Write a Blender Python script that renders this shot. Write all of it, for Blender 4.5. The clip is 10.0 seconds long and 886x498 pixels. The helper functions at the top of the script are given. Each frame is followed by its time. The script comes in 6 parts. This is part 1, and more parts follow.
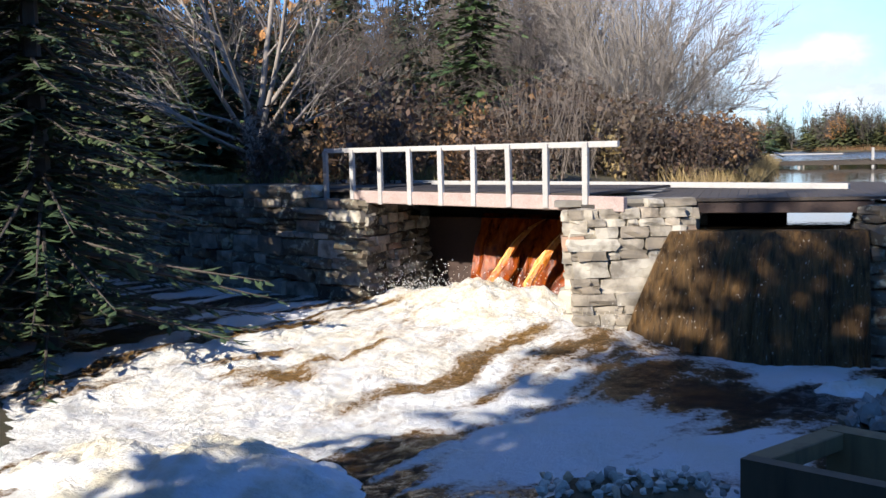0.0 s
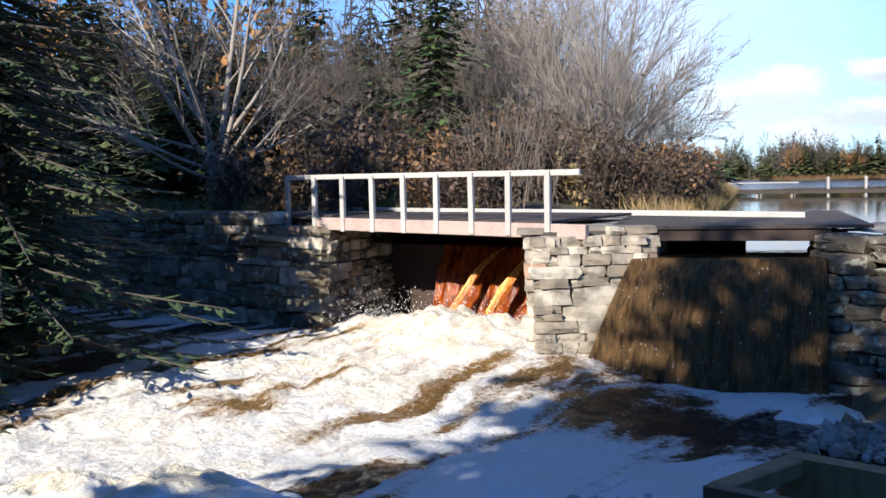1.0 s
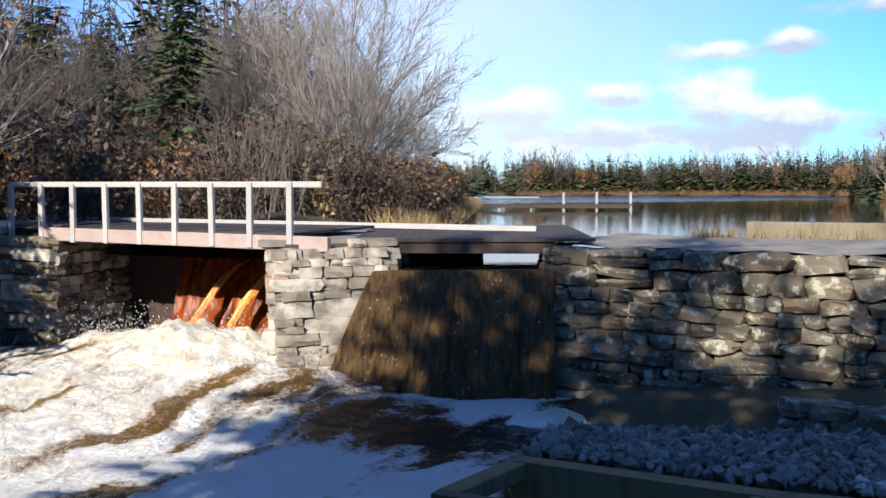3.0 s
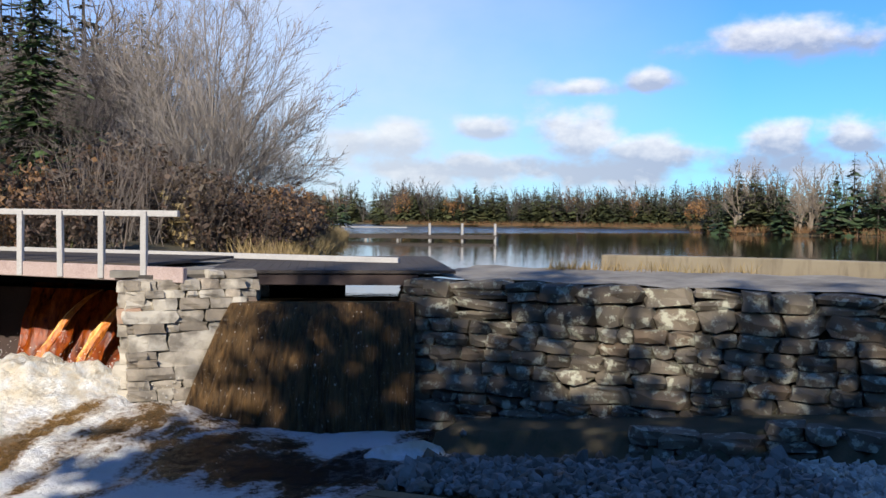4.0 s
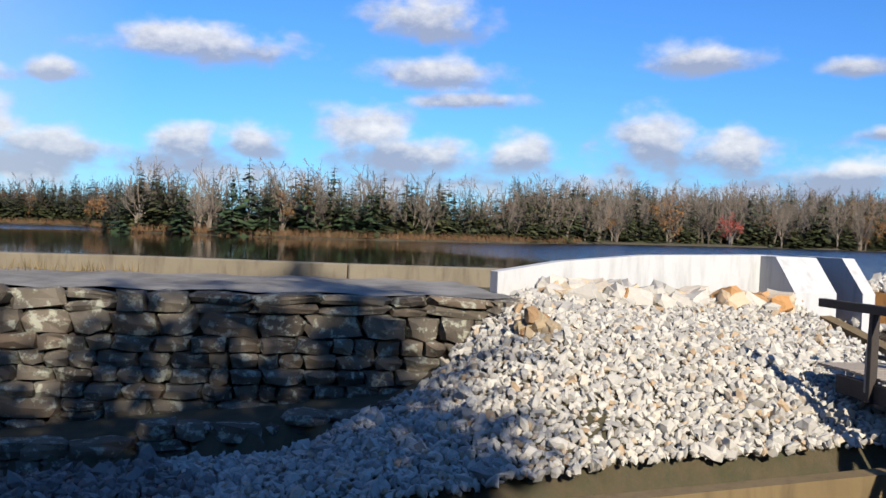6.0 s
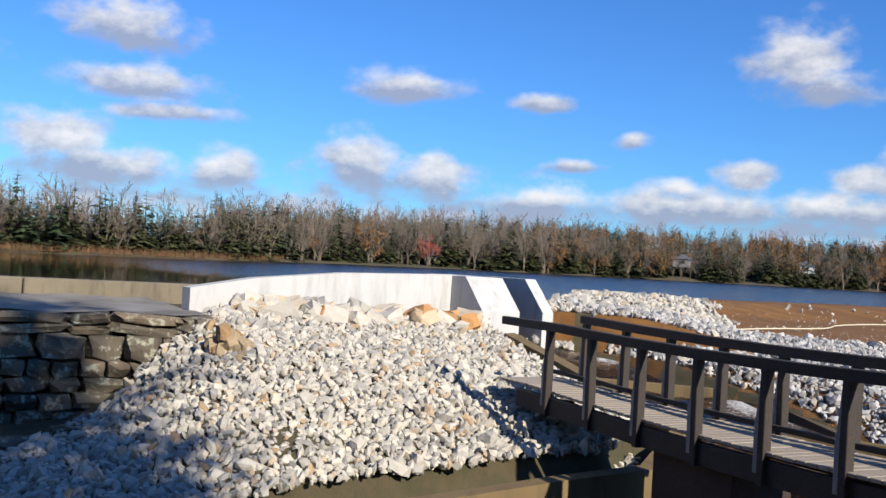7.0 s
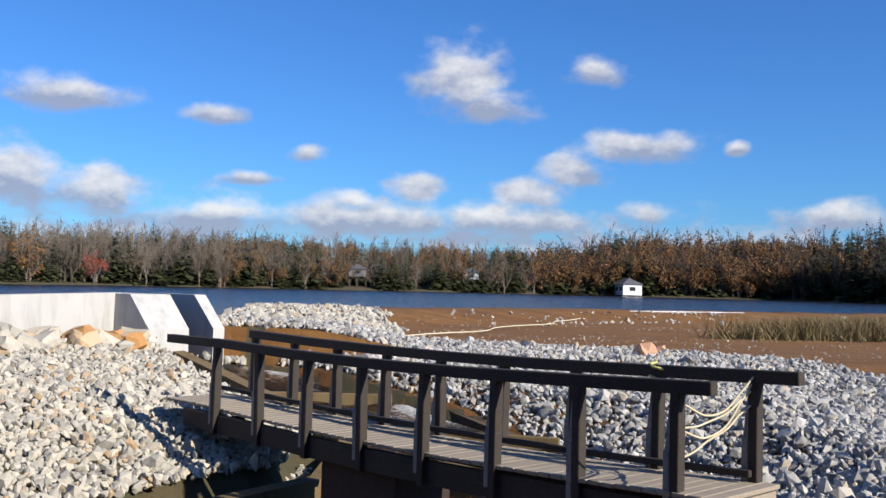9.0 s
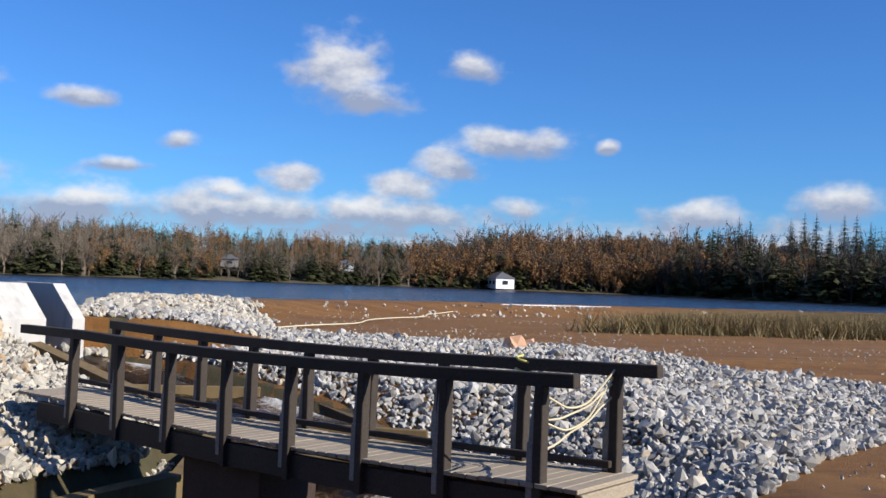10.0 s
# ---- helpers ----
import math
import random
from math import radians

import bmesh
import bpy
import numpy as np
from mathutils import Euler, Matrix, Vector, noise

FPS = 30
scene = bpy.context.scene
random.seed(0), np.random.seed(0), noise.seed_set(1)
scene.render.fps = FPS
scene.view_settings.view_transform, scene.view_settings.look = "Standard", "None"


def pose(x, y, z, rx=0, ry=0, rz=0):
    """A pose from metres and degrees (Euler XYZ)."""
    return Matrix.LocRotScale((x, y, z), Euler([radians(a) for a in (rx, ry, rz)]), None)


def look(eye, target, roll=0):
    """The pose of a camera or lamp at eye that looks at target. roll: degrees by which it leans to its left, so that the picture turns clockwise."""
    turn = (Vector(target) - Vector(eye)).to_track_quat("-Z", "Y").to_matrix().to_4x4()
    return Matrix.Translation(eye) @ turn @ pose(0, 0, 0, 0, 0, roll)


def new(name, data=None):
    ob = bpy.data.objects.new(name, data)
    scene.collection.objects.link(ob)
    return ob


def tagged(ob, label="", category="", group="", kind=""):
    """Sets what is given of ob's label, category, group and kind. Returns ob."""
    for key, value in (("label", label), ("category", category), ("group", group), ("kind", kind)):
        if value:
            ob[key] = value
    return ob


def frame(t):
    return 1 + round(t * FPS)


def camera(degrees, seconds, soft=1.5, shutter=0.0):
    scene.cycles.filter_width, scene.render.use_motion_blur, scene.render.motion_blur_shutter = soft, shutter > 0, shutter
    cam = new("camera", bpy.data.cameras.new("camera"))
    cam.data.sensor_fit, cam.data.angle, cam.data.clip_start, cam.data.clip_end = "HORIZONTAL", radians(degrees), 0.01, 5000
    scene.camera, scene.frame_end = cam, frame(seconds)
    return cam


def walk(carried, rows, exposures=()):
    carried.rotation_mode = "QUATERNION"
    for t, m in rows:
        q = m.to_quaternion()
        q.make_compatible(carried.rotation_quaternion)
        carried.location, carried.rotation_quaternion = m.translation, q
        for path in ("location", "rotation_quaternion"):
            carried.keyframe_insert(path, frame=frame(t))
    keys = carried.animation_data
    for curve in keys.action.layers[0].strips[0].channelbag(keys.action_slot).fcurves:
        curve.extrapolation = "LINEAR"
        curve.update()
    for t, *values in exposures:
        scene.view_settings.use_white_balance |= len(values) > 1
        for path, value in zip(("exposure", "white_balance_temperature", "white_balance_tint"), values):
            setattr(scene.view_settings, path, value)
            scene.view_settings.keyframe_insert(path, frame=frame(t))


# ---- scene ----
cam = camera(48.1, 10.0)
PATH = [
    (0, (0.009, -0.010, 1.746), (-0.041, 1.980, 1.553), -1.60),
    (0.5, (-0.006, 0.020, 1.746), (0.026, 2.014, 1.596), -1.79),
    (1, (-0.008, 0.022, 1.754), (0.020, 2.017, 1.613), -1.33),
    (1.5, (0.005, 0.005, 1.747), (0.054, 1.999, 1.601), -0.78),
    (2, (0.096, -0.005, 1.761), (0.291, 1.980, 1.613), -0.92),
    (2.5, (0.184, 0.026, 1.760), (0.559, 1.985, 1.613), -0.74),
    (4, (0.425, -0.033, 1.821), (1.190, 1.814, 1.755), 0.43),
    (4.5, (0.514, -0.026, 1.812), (1.447, 1.742, 1.747), 0.72),
    (5, (0.675, -0.076, 1.794), (1.822, 1.561, 1.718), 1.03),
    (5.5, (0.831, -0.082, 1.788), (2.259, 1.317, 1.721), 1.17),
    (6, (1.056, -0.079, 1.807), (2.711, 1.043, 1.763), 1.99),
    (6.2, (1.143, -0.101, 1.782), (2.869, 0.909, 1.755), 2.84),
    (7.3, (1.328, -0.102, 1.768), (3.271, 0.370, 1.793), 2.95),
    (7.5, (1.308, -0.132, 1.765), (3.266, 0.274, 1.793), 2.82),
    (8, (1.304, -0.185, 1.794), (3.289, 0.049, 1.867), 2.61),
    (8.5, (1.314, -0.242, 1.806), (3.309, -0.136, 1.885), 2.25),
    (9, (1.294, -0.280, 1.806), (3.292, -0.321, 1.878), 1.59),
    (9.5, (1.322, -0.321, 1.804), (3.310, -0.521, 1.885), 2.07),
    (10, (1.364, -0.347, 1.807), (3.342, -0.638, 1.872), 2.28),
]
walk(cam, [(t, look(eye, target, roll)) for t, eye, target, roll in PATH],
     [(0.0, 1.15), (2.5, 1.1), (4.0, 0.68), (5.5, 0.55), (7.5, 0.5), (10.0, 0.45)])

# ---------------------------------------------------------------- light
SUN_AZ, SUN_EL = radians(216), radians(29)          # clockwise from +y
TO_SUN = Vector((math.sin(SUN_AZ) * math.cos(SUN_EL), math.cos(SUN_AZ) * math.cos(SUN_EL), math.sin(SUN_EL)))
sun_data = bpy.data.lights.new("sun", "SUN")
sun_data.energy, sun_data.angle, sun_data.color = 5.0, radians(0.53), (1.0, 0.93, 0.82)
sun = new("sun", sun_data)
sun.matrix_world = look(TO_SUN * 100, (0, 0, 0))

# clouds: azimuth clockwise from +y, elevation, half width, half height, in degrees
CLOUDS = [
    (19.0, 4.2, 3.6, 1.1), (24.8, 5.0, 2.0, 0.7), (30.2, 4.5, 2.6, 1.8), (34.1, 3.5, 4.2, 1.0), (40.9, 4.1, 2.0, 1.3), (44.8, 4.3, 2.0, 1.0),
    (41.8, 9.5, 5.5, 1.1), (30.2, 7.3, 2.3, 0.5), (34.1, 7.7, 1.6, 0.6), (24.2, 3.1, 2.3, 0.7), (60.1, 4.1, 2.3, 1.3), (51.3, 5.3, 2.6, 1.7),
    (53.6, 3.9, 4.9, 1.1), (55.4, 8.6, 3.6, 1.0), (54.6, 11.6, 3.3, 1.4), (56.7, 7.2, 3.3, 0.5), (77.9, 3.2, 3.9, 1.1), (92.0, 11.6, 2.4, 2.0),
    (93.6, 10.2, 2.2, 1.0), (70.2, 9.7, 3.3, 0.9), (99.8, 12.2, 1.8, 0.7), (77.9, 9.2, 1.5, 0.6), (83.2, 7.2, 1.0, 0.5), (67.7, 5.2, 2.3, 1.7),
    (71.7, 4.4, 2.8, 1.3), (78.5, 3.7, 2.6, 0.8), (102.0, 8.0, 3.8, 0.8), (98.4, 6.7, 2.0, 0.9), (96.2, 5.3, 2.2, 0.9), (89.5, 5.5, 1.5, 0.9),
    (80.0, 5.7, 1.8, 0.4), (86.0, 4.7, 1.1, 0.5), (87.0, 3.6, 6.5, 1.1), (95.0, 3.7, 4.2, 1.0), (113.2, 4.1, 2.6, 0.8), (120.2, 5.0, 2.3, 0.9),
    (103.0, 4.2, 1.6, 0.7), (107.6, 7.9, 0.7, 0.4),
]


def shader(tree):
    """Small helpers for one node tree: add a node, and chains of arithmetic."""
    def node(kind, **inputs):
        n = tree.nodes.new(kind)
        for key, value in inputs.items():
            slot = n.inputs[int(key[1:])] if key[0] == "i" and key[1:].isdigit() else n.inputs[key.replace("_", " ")]
            if hasattr(value, "is_output"):
                tree.links.new(value, slot)
            else:
                slot.default_value = value
        return n

    def calc(op, a, b=0.0, c=0.0, clamp=False):
        n = node("ShaderNodeMath", i0=a, i1=b, i2=c)
        n.operation, n.use_clamp = op, clamp
        return n.outputs[0]

    def mix(f, a, b, mode="MIX"):
        n = tree.nodes.new("ShaderNodeMix")
        n.data_type, n.blend_type = "RGBA", mode
        for slot, value in ((n.inputs[0], f), (n.inputs[6], a), (n.inputs[7], b)):
            if hasattr(value, "is_output"):
                tree.links.new(value, slot)
            else:
                slot.default_value = (*value, 1) if isinstance(value, tuple) and len(value) == 3 else value
        return n.outputs[2]

    def ramp(f, *stops):
        n = node("ShaderNodeValToRGB", Fac=f)
        while len(n.color_ramp.elements) < len(stops):
            n.color_ramp.elements.new(0.5)
        for e, (p, col) in zip(n.color_ramp.elements, stops):
            e.position, e.color = p, (*col, 1) if isinstance(col, tuple) else (col, col, col, 1)
        return n.outputs[0]

    def noise_at(vector, scale, detail=4.0, rough=0.55, out=0, distort=0.0):
        n = node("ShaderNodeTexNoise", Vector=vector, Scale=scale, Detail=detail, Roughness=rough, Distortion=distort)
        return n.outputs[out]
    return node, calc, mix, ramp, noise_at


def build_world():
    world = bpy.data.worlds.new("sky")
    scene.world = world
    world.use_nodes = True
    t = world.node_tree
    t.nodes.clear()
    node, calc, mix, ramp, noise_at = shader(t)
    sky = node("ShaderNodeTexSky")
    sky.sky_type, sky.sun_disc = "NISHITA", False
    sky.sun_elevation, sky.sun_rotation = SUN_EL, SUN_AZ
    sky.air_density, sky.dust_density, sky.ozone_density = 1.0, 0.2, 1.6
    clear = mix(1.0, sky.outputs[0], (0.44, 0.96, 1.78), "MULTIPLY")
    way = node("ShaderNodeTexCoord").outputs["Generated"]
    xyz = node("ShaderNodeSeparateXYZ", Vector=way)
    az = calc("MULTIPLY", calc("ARCTAN2", xyz.outputs[0], xyz.outputs[1]), 180 / math.pi)
    el = calc("MULTIPLY", calc("ARCSINE", xyz.outputs[2]), 180 / math.pi)
    flat = node("ShaderNodeCombineXYZ", X=az, Y=calc("MULTIPLY", el, 1.5), Z=0.0).outputs[0]
    puff = noise_at(flat, 0.42, 5.0, 0.5)
    fine = noise_at(flat, 0.9, 5.0, 0.6)
    wide = noise_at(flat, 0.16, 4.0, 0.6)
    cover, height = None, None
    for a, e, w, h in CLOUDS:
        w, h = 1.3 * w, 1.45 * h
        u = calc("MULTIPLY", calc("SUBTRACT", az, a), 1 / w)
        v = calc("MULTIPLY", calc("SUBTRACT", el, e), 1 / h)
        under = calc("MINIMUM", calc("ADD", v, 0.15), 0.0)          # flatter undersides
        d = calc("SUBTRACT", 1.0, calc("SQRT", calc("ADD", calc("MULTIPLY", u, u), calc("ADD", calc("MULTIPLY", v, v), calc("MULTIPLY", calc("MULTIPLY", under, under), 0.7)))))
        top = calc("MULTIPLY", calc("MAXIMUM", calc("ADD", d, 0.3), 0.0), v)
        cover = d if cover is None else calc("MAXIMUM", cover, d)
        height = top if height is None else calc("ADD", height, top)
    # a broken bank of low cloud all round the horizon, and scattered cloud elsewhere
    low = calc("SUBTRACT", calc("MULTIPLY", wide, 2.4), calc("MULTIPLY", calc("ABSOLUTE", calc("SUBTRACT", el, 2.6)), 0.30))
    cover = calc("MAXIMUM", cover, calc("SUBTRACT", low, 0.7))
    shape = calc("ADD", cover, calc("MULTIPLY", calc("SUBTRACT", puff, 0.5), 1.6))
    mask = node("ShaderNodeMapRange", Value=shape, i1=-0.05, i2=0.7)
    mask.interpolation_type = "SMOOTHSTEP"
    light = calc("ADD", calc("ADD", calc("MULTIPLY", height, 1.3), 0.28), calc("MULTIPLY", calc("SUBTRACT", fine, 0.5), 1.4), clamp=True)
    tone = mix(light, (4.3, 4.9, 6.6), (11.0, 10.9, 10.9))
    body = mix(calc("MULTIPLY", mask.outputs[0], 0.9), clear, tone)
    # thin high veil over the lake's end, thickened so the sky looks overexposed
    veil = calc("MULTIPLY", calc("SUBTRACT", 1.0, calc("MULTIPLY", calc("ABSOLUTE", calc("SUBTRACT", az, 14.0)), 0.04), clamp=True), calc("ADD", 0.42, calc("MULTIPLY", wide, 0.45)))
    body = mix(veil, body, (8.6, 9.2, 9.8))
    back = node("ShaderNodeBackground", Color=body, Strength=0.06)
    t.links.new(back.outputs[0], node("ShaderNodeOutputWorld").inputs[0])


build_world()

# ---------------------------------------------------------------- materials
def material(name, build):
    m = bpy.data.materials.new(name)
    m.use_nodes = True
    t = m.node_tree
    t.nodes.clear()
    node, calc, mix, ramp, noise_at = shader(t)
    pos = node("ShaderNodeTexCoord").outputs["Object"]
    place = node("ShaderNodeNewGeometry").outputs["Position"]
    rnd = node("ShaderNodeObjectInfo").outputs["Random"]
    isle = node("ShaderNodeNewGeometry").outputs["Random Per Island"]
    bsdf = node("ShaderNodeBsdfPrincipled")
    t.links.new(bsdf.outputs[0], node("ShaderNodeOutputMaterial").inputs[0])

    def put(slot, value):
        if hasattr(value, "is_output"):
            t.links.new(value, bsdf.inputs[slot])
        else:
            bsdf.inputs[slot].default_value = (*value, 1) if isinstance(value, tuple) and slot == "Base Color" else value

    def bump(height, strength=0.5, distance=0.02):
        t.links.new(node("ShaderNodeBump", Height=height, Strength=strength, Distance=distance).outputs[0], bsdf.inputs["Normal"])
    build(put, bump, node, calc, mix, ramp, noise_at, pos, place, rnd, isle)
    return m


def mat_fieldstone(put, bump, node, calc, mix, ramp, noise_at, pos, place, rnd, isle):
    big = noise_at(place, 2.2, 5)
    grain = noise_at(place, 30, 6, 0.7)
    lichen = noise_at(place, 4.5, 6, 0.65)
    base = ramp(rnd, (0.0, (0.06, 0.046, 0.034)), (0.3, (0.12, 0.098, 0.07)), (0.6, (0.17, 0.142, 0.105)), (0.85, (0.15, 0.10, 0.06)), (1.0, (0.24, 0.205, 0.15)))
    col = mix(ramp(big, (0.35, 0.0), (0.7, 0.7)), base, (0.10, 0.08, 0.055))
    col = mix(ramp(lichen, (0.53, 0.0), (0.61, 0.75)), col, (0.41, 0.41, 0.31))
    col = mix(calc("MULTIPLY", grain, 0.5), col, (0.38, 0.36, 0.33), "OVERLAY")
    put("Base Color", col)
    put("Roughness", 0.9)
    bump(calc("ADD", grain, calc("MULTIPLY", big, 2.0)), 0.7, 0.03)


def mat_palestone(put, bump, node, calc, mix, ramp, noise_at, pos, place, rnd, isle):
    big = noise_at(place, 2.6, 5)
    grain = noise_at(place, 26, 6, 0.7)
    base = ramp(rnd, (0.0, (0.22, 0.18, 0.135)), (0.35, (0.35, 0.31, 0.25)), (0.75, (0.48, 0.44, 0.37)), (0.9, (0.44, 0.39, 0.31)), (1.0, (0.30, 0.19, 0.13)))
    col = mix(ramp(big, (0.42, 0.0), (0.62, 0.85)), base, (0.14, 0.12, 0.095))
    col = mix(calc("MULTIPLY", grain, 0.5), col, (0.4, 0.38, 0.35), "OVERLAY")
    put("Base Color", col)
    put("Roughness", 0.88)
    bump(calc("ADD", grain, calc("MULTIPLY", big, 2.0)), 0.7, 0.03)


def mat_riprap(put, bump, node, calc, mix, ramp, noise_at, pos, place, rnd, isle):
    grain = noise_at(place, 22, 5, 0.7)
    col = ramp(isle, (0.0, (0.29, 0.275, 0.25)), (0.2, (0.43, 0.40, 0.345)), (0.6, (0.55, 0.51, 0.43)), (0.85, (0.60, 0.555, 0.465)), (0.95, (0.50, 0.40, 0.28)), (1.0, (0.42, 0.28, 0.15)))
    put("Base Color", mix(calc("MULTIPLY", grain, 0.45), col, (0.33, 0.31, 0.29), "MULTIPLY"))
    put("Roughness", 0.85)
    bump(grain, 0.5, 0.02)


def mat_riprap_single(put, bump, node, calc, mix, ramp, noise_at, pos, place, rnd, isle):
    grain = noise_at(place, 22, 5, 0.7)
    col = ramp(rnd, (0.0, (0.29, 0.275, 0.25)), (0.2, (0.43, 0.40, 0.345)), (0.6, (0.55, 0.51, 0.43)), (0.85, (0.60, 0.555, 0.465)), (0.95, (0.50, 0.40, 0.28)), (1.0, (0.42, 0.28, 0.15)))
    put("Base Color", mix(calc("MULTIPLY", grain, 0.45), col, (0.33, 0.31, 0.29), "MULTIPLY"))
    put("Roughness", 0.85)
    bump(grain, 0.5, 0.02)


def broken(source, colours):
    def build(put, bump, node, calc, mix, ramp, noise_at, pos, place, rnd, isle):
        grain = noise_at(place, 22, 5, 0.7)
        dirt = noise_at(place, 1.3, 5, 0.6)
        col = ramp(isle if source == "isle" else rnd, *colours)
        col = mix(ramp(dirt, (0.45, 0.0), (0.7, 0.45)), col, (0.12, 0.095, 0.07))
        put("Base Color", mix(calc("MULTIPLY", grain, 0.45), col, (0.33, 0.31, 0.29), "MULTIPLY"))
        put("Roughness", 0.87)
        bump(grain, 0.5, 0.02)
    return build


# dirty rubble, with the shade below the terrace also put into its colour
SHADED_RUBBLE = ((0.0, (0.12, 0.105, 0.085)), (0.4, (0.22, 0.205, 0.18)), (0.8, (0.30, 0.285, 0.26)), (1.0, (0.20, 0.14, 0.085)))
BANK_GREY = ((0.0, (0.26, 0.255, 0.25)), (0.4, (0.44, 0.43, 0.41)), (0.8, (0.58, 0.56, 0.53)), (1.0, (0.52, 0.44, 0.33)))


def mat_capstone(put, bump, node, calc, mix, ramp, noise_at, pos, place, rnd, isle):
    grain = noise_at(place, 12, 6, 0.7)
    col = ramp(rnd, (0.0, (0.46, 0.43, 0.37)), (0.4, (0.57, 0.52, 0.44)), (0.7, (0.56, 0.44, 0.29)), (1.0, (0.48, 0.24, 0.08)))
    put("Base Color", mix(calc("MULTIPLY", grain, 0.5), col, (0.4, 0.37, 0.33), "MULTIPLY"))
    put("Roughness", 0.85)
    bump(grain, 0.6, 0.03)


def mat_brownstone(put, bump, node, calc, mix, ramp, noise_at, pos, place, rnd, isle):
    grain = noise_at(place, 14, 6, 0.7)
    col = ramp(rnd, (0.0, (0.36, 0.27, 0.17)), (0.6, (0.42, 0.33, 0.2)), (1.0, (0.32, 0.17, 0.07)))
    put("Base Color", mix(calc("MULTIPLY", grain, 0.5), col, (0.3, 0.26, 0.2), "MULTIPLY"))
    put("Roughness", 0.9)
    bump(grain, 0.6, 0.03)


def concrete(low, high, dark):
    def build(put, bump, node, calc, mix, ramp, noise_at, pos, place, rnd, isle):
        big = noise_at(place, 0.9, 5)
        fine = noise_at(place, 18, 6, 0.7)
        stain = noise_at(node("ShaderNodeMapping", Vector=place, Scale=(3, 3, 0.5)).outputs[0], 1.6, 4)
        col = mix(big, low, high)
        col = mix(ramp(stain, (0.5, 0.0), (0.75, 0.6)), col, dark)
        put("Base Color", mix(calc("MULTIPLY", fine, 0.3), col, (0.3, 0.29, 0.28), "OVERLAY"))
        put("Roughness", 0.85)
        bump(fine, 0.25, 0.01)
    return build


def timber(light, dark, along=(1, 12, 12)):
    def build(put, bump, node, calc, mix, ramp, noise_at, pos, place, rnd, isle):
        fibre = noise_at(node("ShaderNodeMapping", Vector=pos, Scale=along).outputs[0], 4.0, 6, 0.7)
        blot = noise_at(place, 3.0, 4)
        col = mix(ramp(fibre, (0.3, 0.0), (0.7, 1.0)), dark, light)
        col = mix(calc("MULTIPLY", rnd, 0.35), col, dark)
        put("Base Color", mix(ramp(blot, (0.5, 0.0), (0.75, 0.5)), col, dark))
        put("Roughness", 0.82)
        bump(fibre, 0.5, 0.006)
    return build


def mat_lake(put, bump, node, calc, mix, ramp, noise_at, pos, place, rnd, isle):
    # ripples grow with distance from the sheltered corner by the dam
    xyz = node("ShaderNodeSeparateXYZ", Vector=place)
    gust = noise_at(node("ShaderNodeMapping", Vector=place, Scale=(0.012, 0.03, 0.02)).outputs[0], 1.0, 3)
    open_water = node("ShaderNodeMapRange", Value=calc("SUBTRACT", xyz.outputs[0], calc("MULTIPLY", xyz.outputs[1], 0.75)), i1=28.0, i2=72.0).outputs[0]
    beyond = node("ShaderNodeMapRange", Value=xyz.outputs[1], i1=95.0, i2=125.0).outputs[0]
    open_water = calc("MAXIMUM", open_water, beyond)
    rip = noise_at(node("ShaderNodeMapping", Vector=place, Scale=(1.0, 1.0, 1.0)).outputs[0], 2.2, 3, 0.6)
    put("Base Color", (0.012, 0.010, 0.007))
    put("Roughness", calc("ADD", 0.03, calc("MULTIPLY", open_water, 0.16)))
    put("IOR", 1.33)
    strength = calc("ADD", 0.012, calc("MULTIPLY", open_water, calc("ADD", 0.45, calc("MULTIPLY", gust, 0.6))))
    b = node("ShaderNodeBump", Height=rip, Strength=strength, Distance=0.35)
    bump_out = b.outputs[0]
    put("Normal", bump_out)


def mat_river(put, bump, node, calc, mix, ramp, noise_at, pos, place, rnd, isle):
    foam = node("ShaderNodeAttribute")
    foam.attribute_name = "foam"
    f = foam.outputs["Fac"]
    detail = noise_at(place, 9, 6, 0.7)
    tiny = noise_at(place, 45, 4, 0.7)
    k = calc("ADD", f, calc("MULTIPLY", calc("SUBTRACT", detail, 0.5), 0.7))
    cover = ramp(k, (0.38, 0.0), (0.62, 1.0))
    thin = mix(ramp(k, (0.25, 0.0), (0.45, 1.0)), (0.010, 0.006, 0.003), (0.16, 0.085, 0.03))
    churned = node("ShaderNodeAttribute")
    churned.attribute_name = "cream"
    tan = calc("MULTIPLY", calc("MULTIPLY", churned.outputs["Fac"], 0.6), ramp(noise_at(place, 2.6, 6, 0.7), (0.36, 0.0), (0.6, 1.0)))
    thin = mix(churned.outputs["Fac"], thin, (0.26, 0.15, 0.05))
    put("Base Color", mix(cover, thin, mix(tan, mix(tiny, (0.70, 0.70, 0.68), mix(ramp(noise_at(place, 0.7, 5, 0.6), (0.42, 0.0), (0.62, 1.0)), (0.86, 0.86, 0.86), (0.80, 0.77, 0.68))), (0.66, 0.50, 0.25))))
    put("Roughness", calc("ADD", 0.08, calc("MULTIPLY", cover, 0.75)))
    put("IOR", 1.33)
    bump(calc("ADD", calc("MULTIPLY", detail, 1.0), calc("MULTIPLY", tiny, 0.25)), 0.85, 0.2)


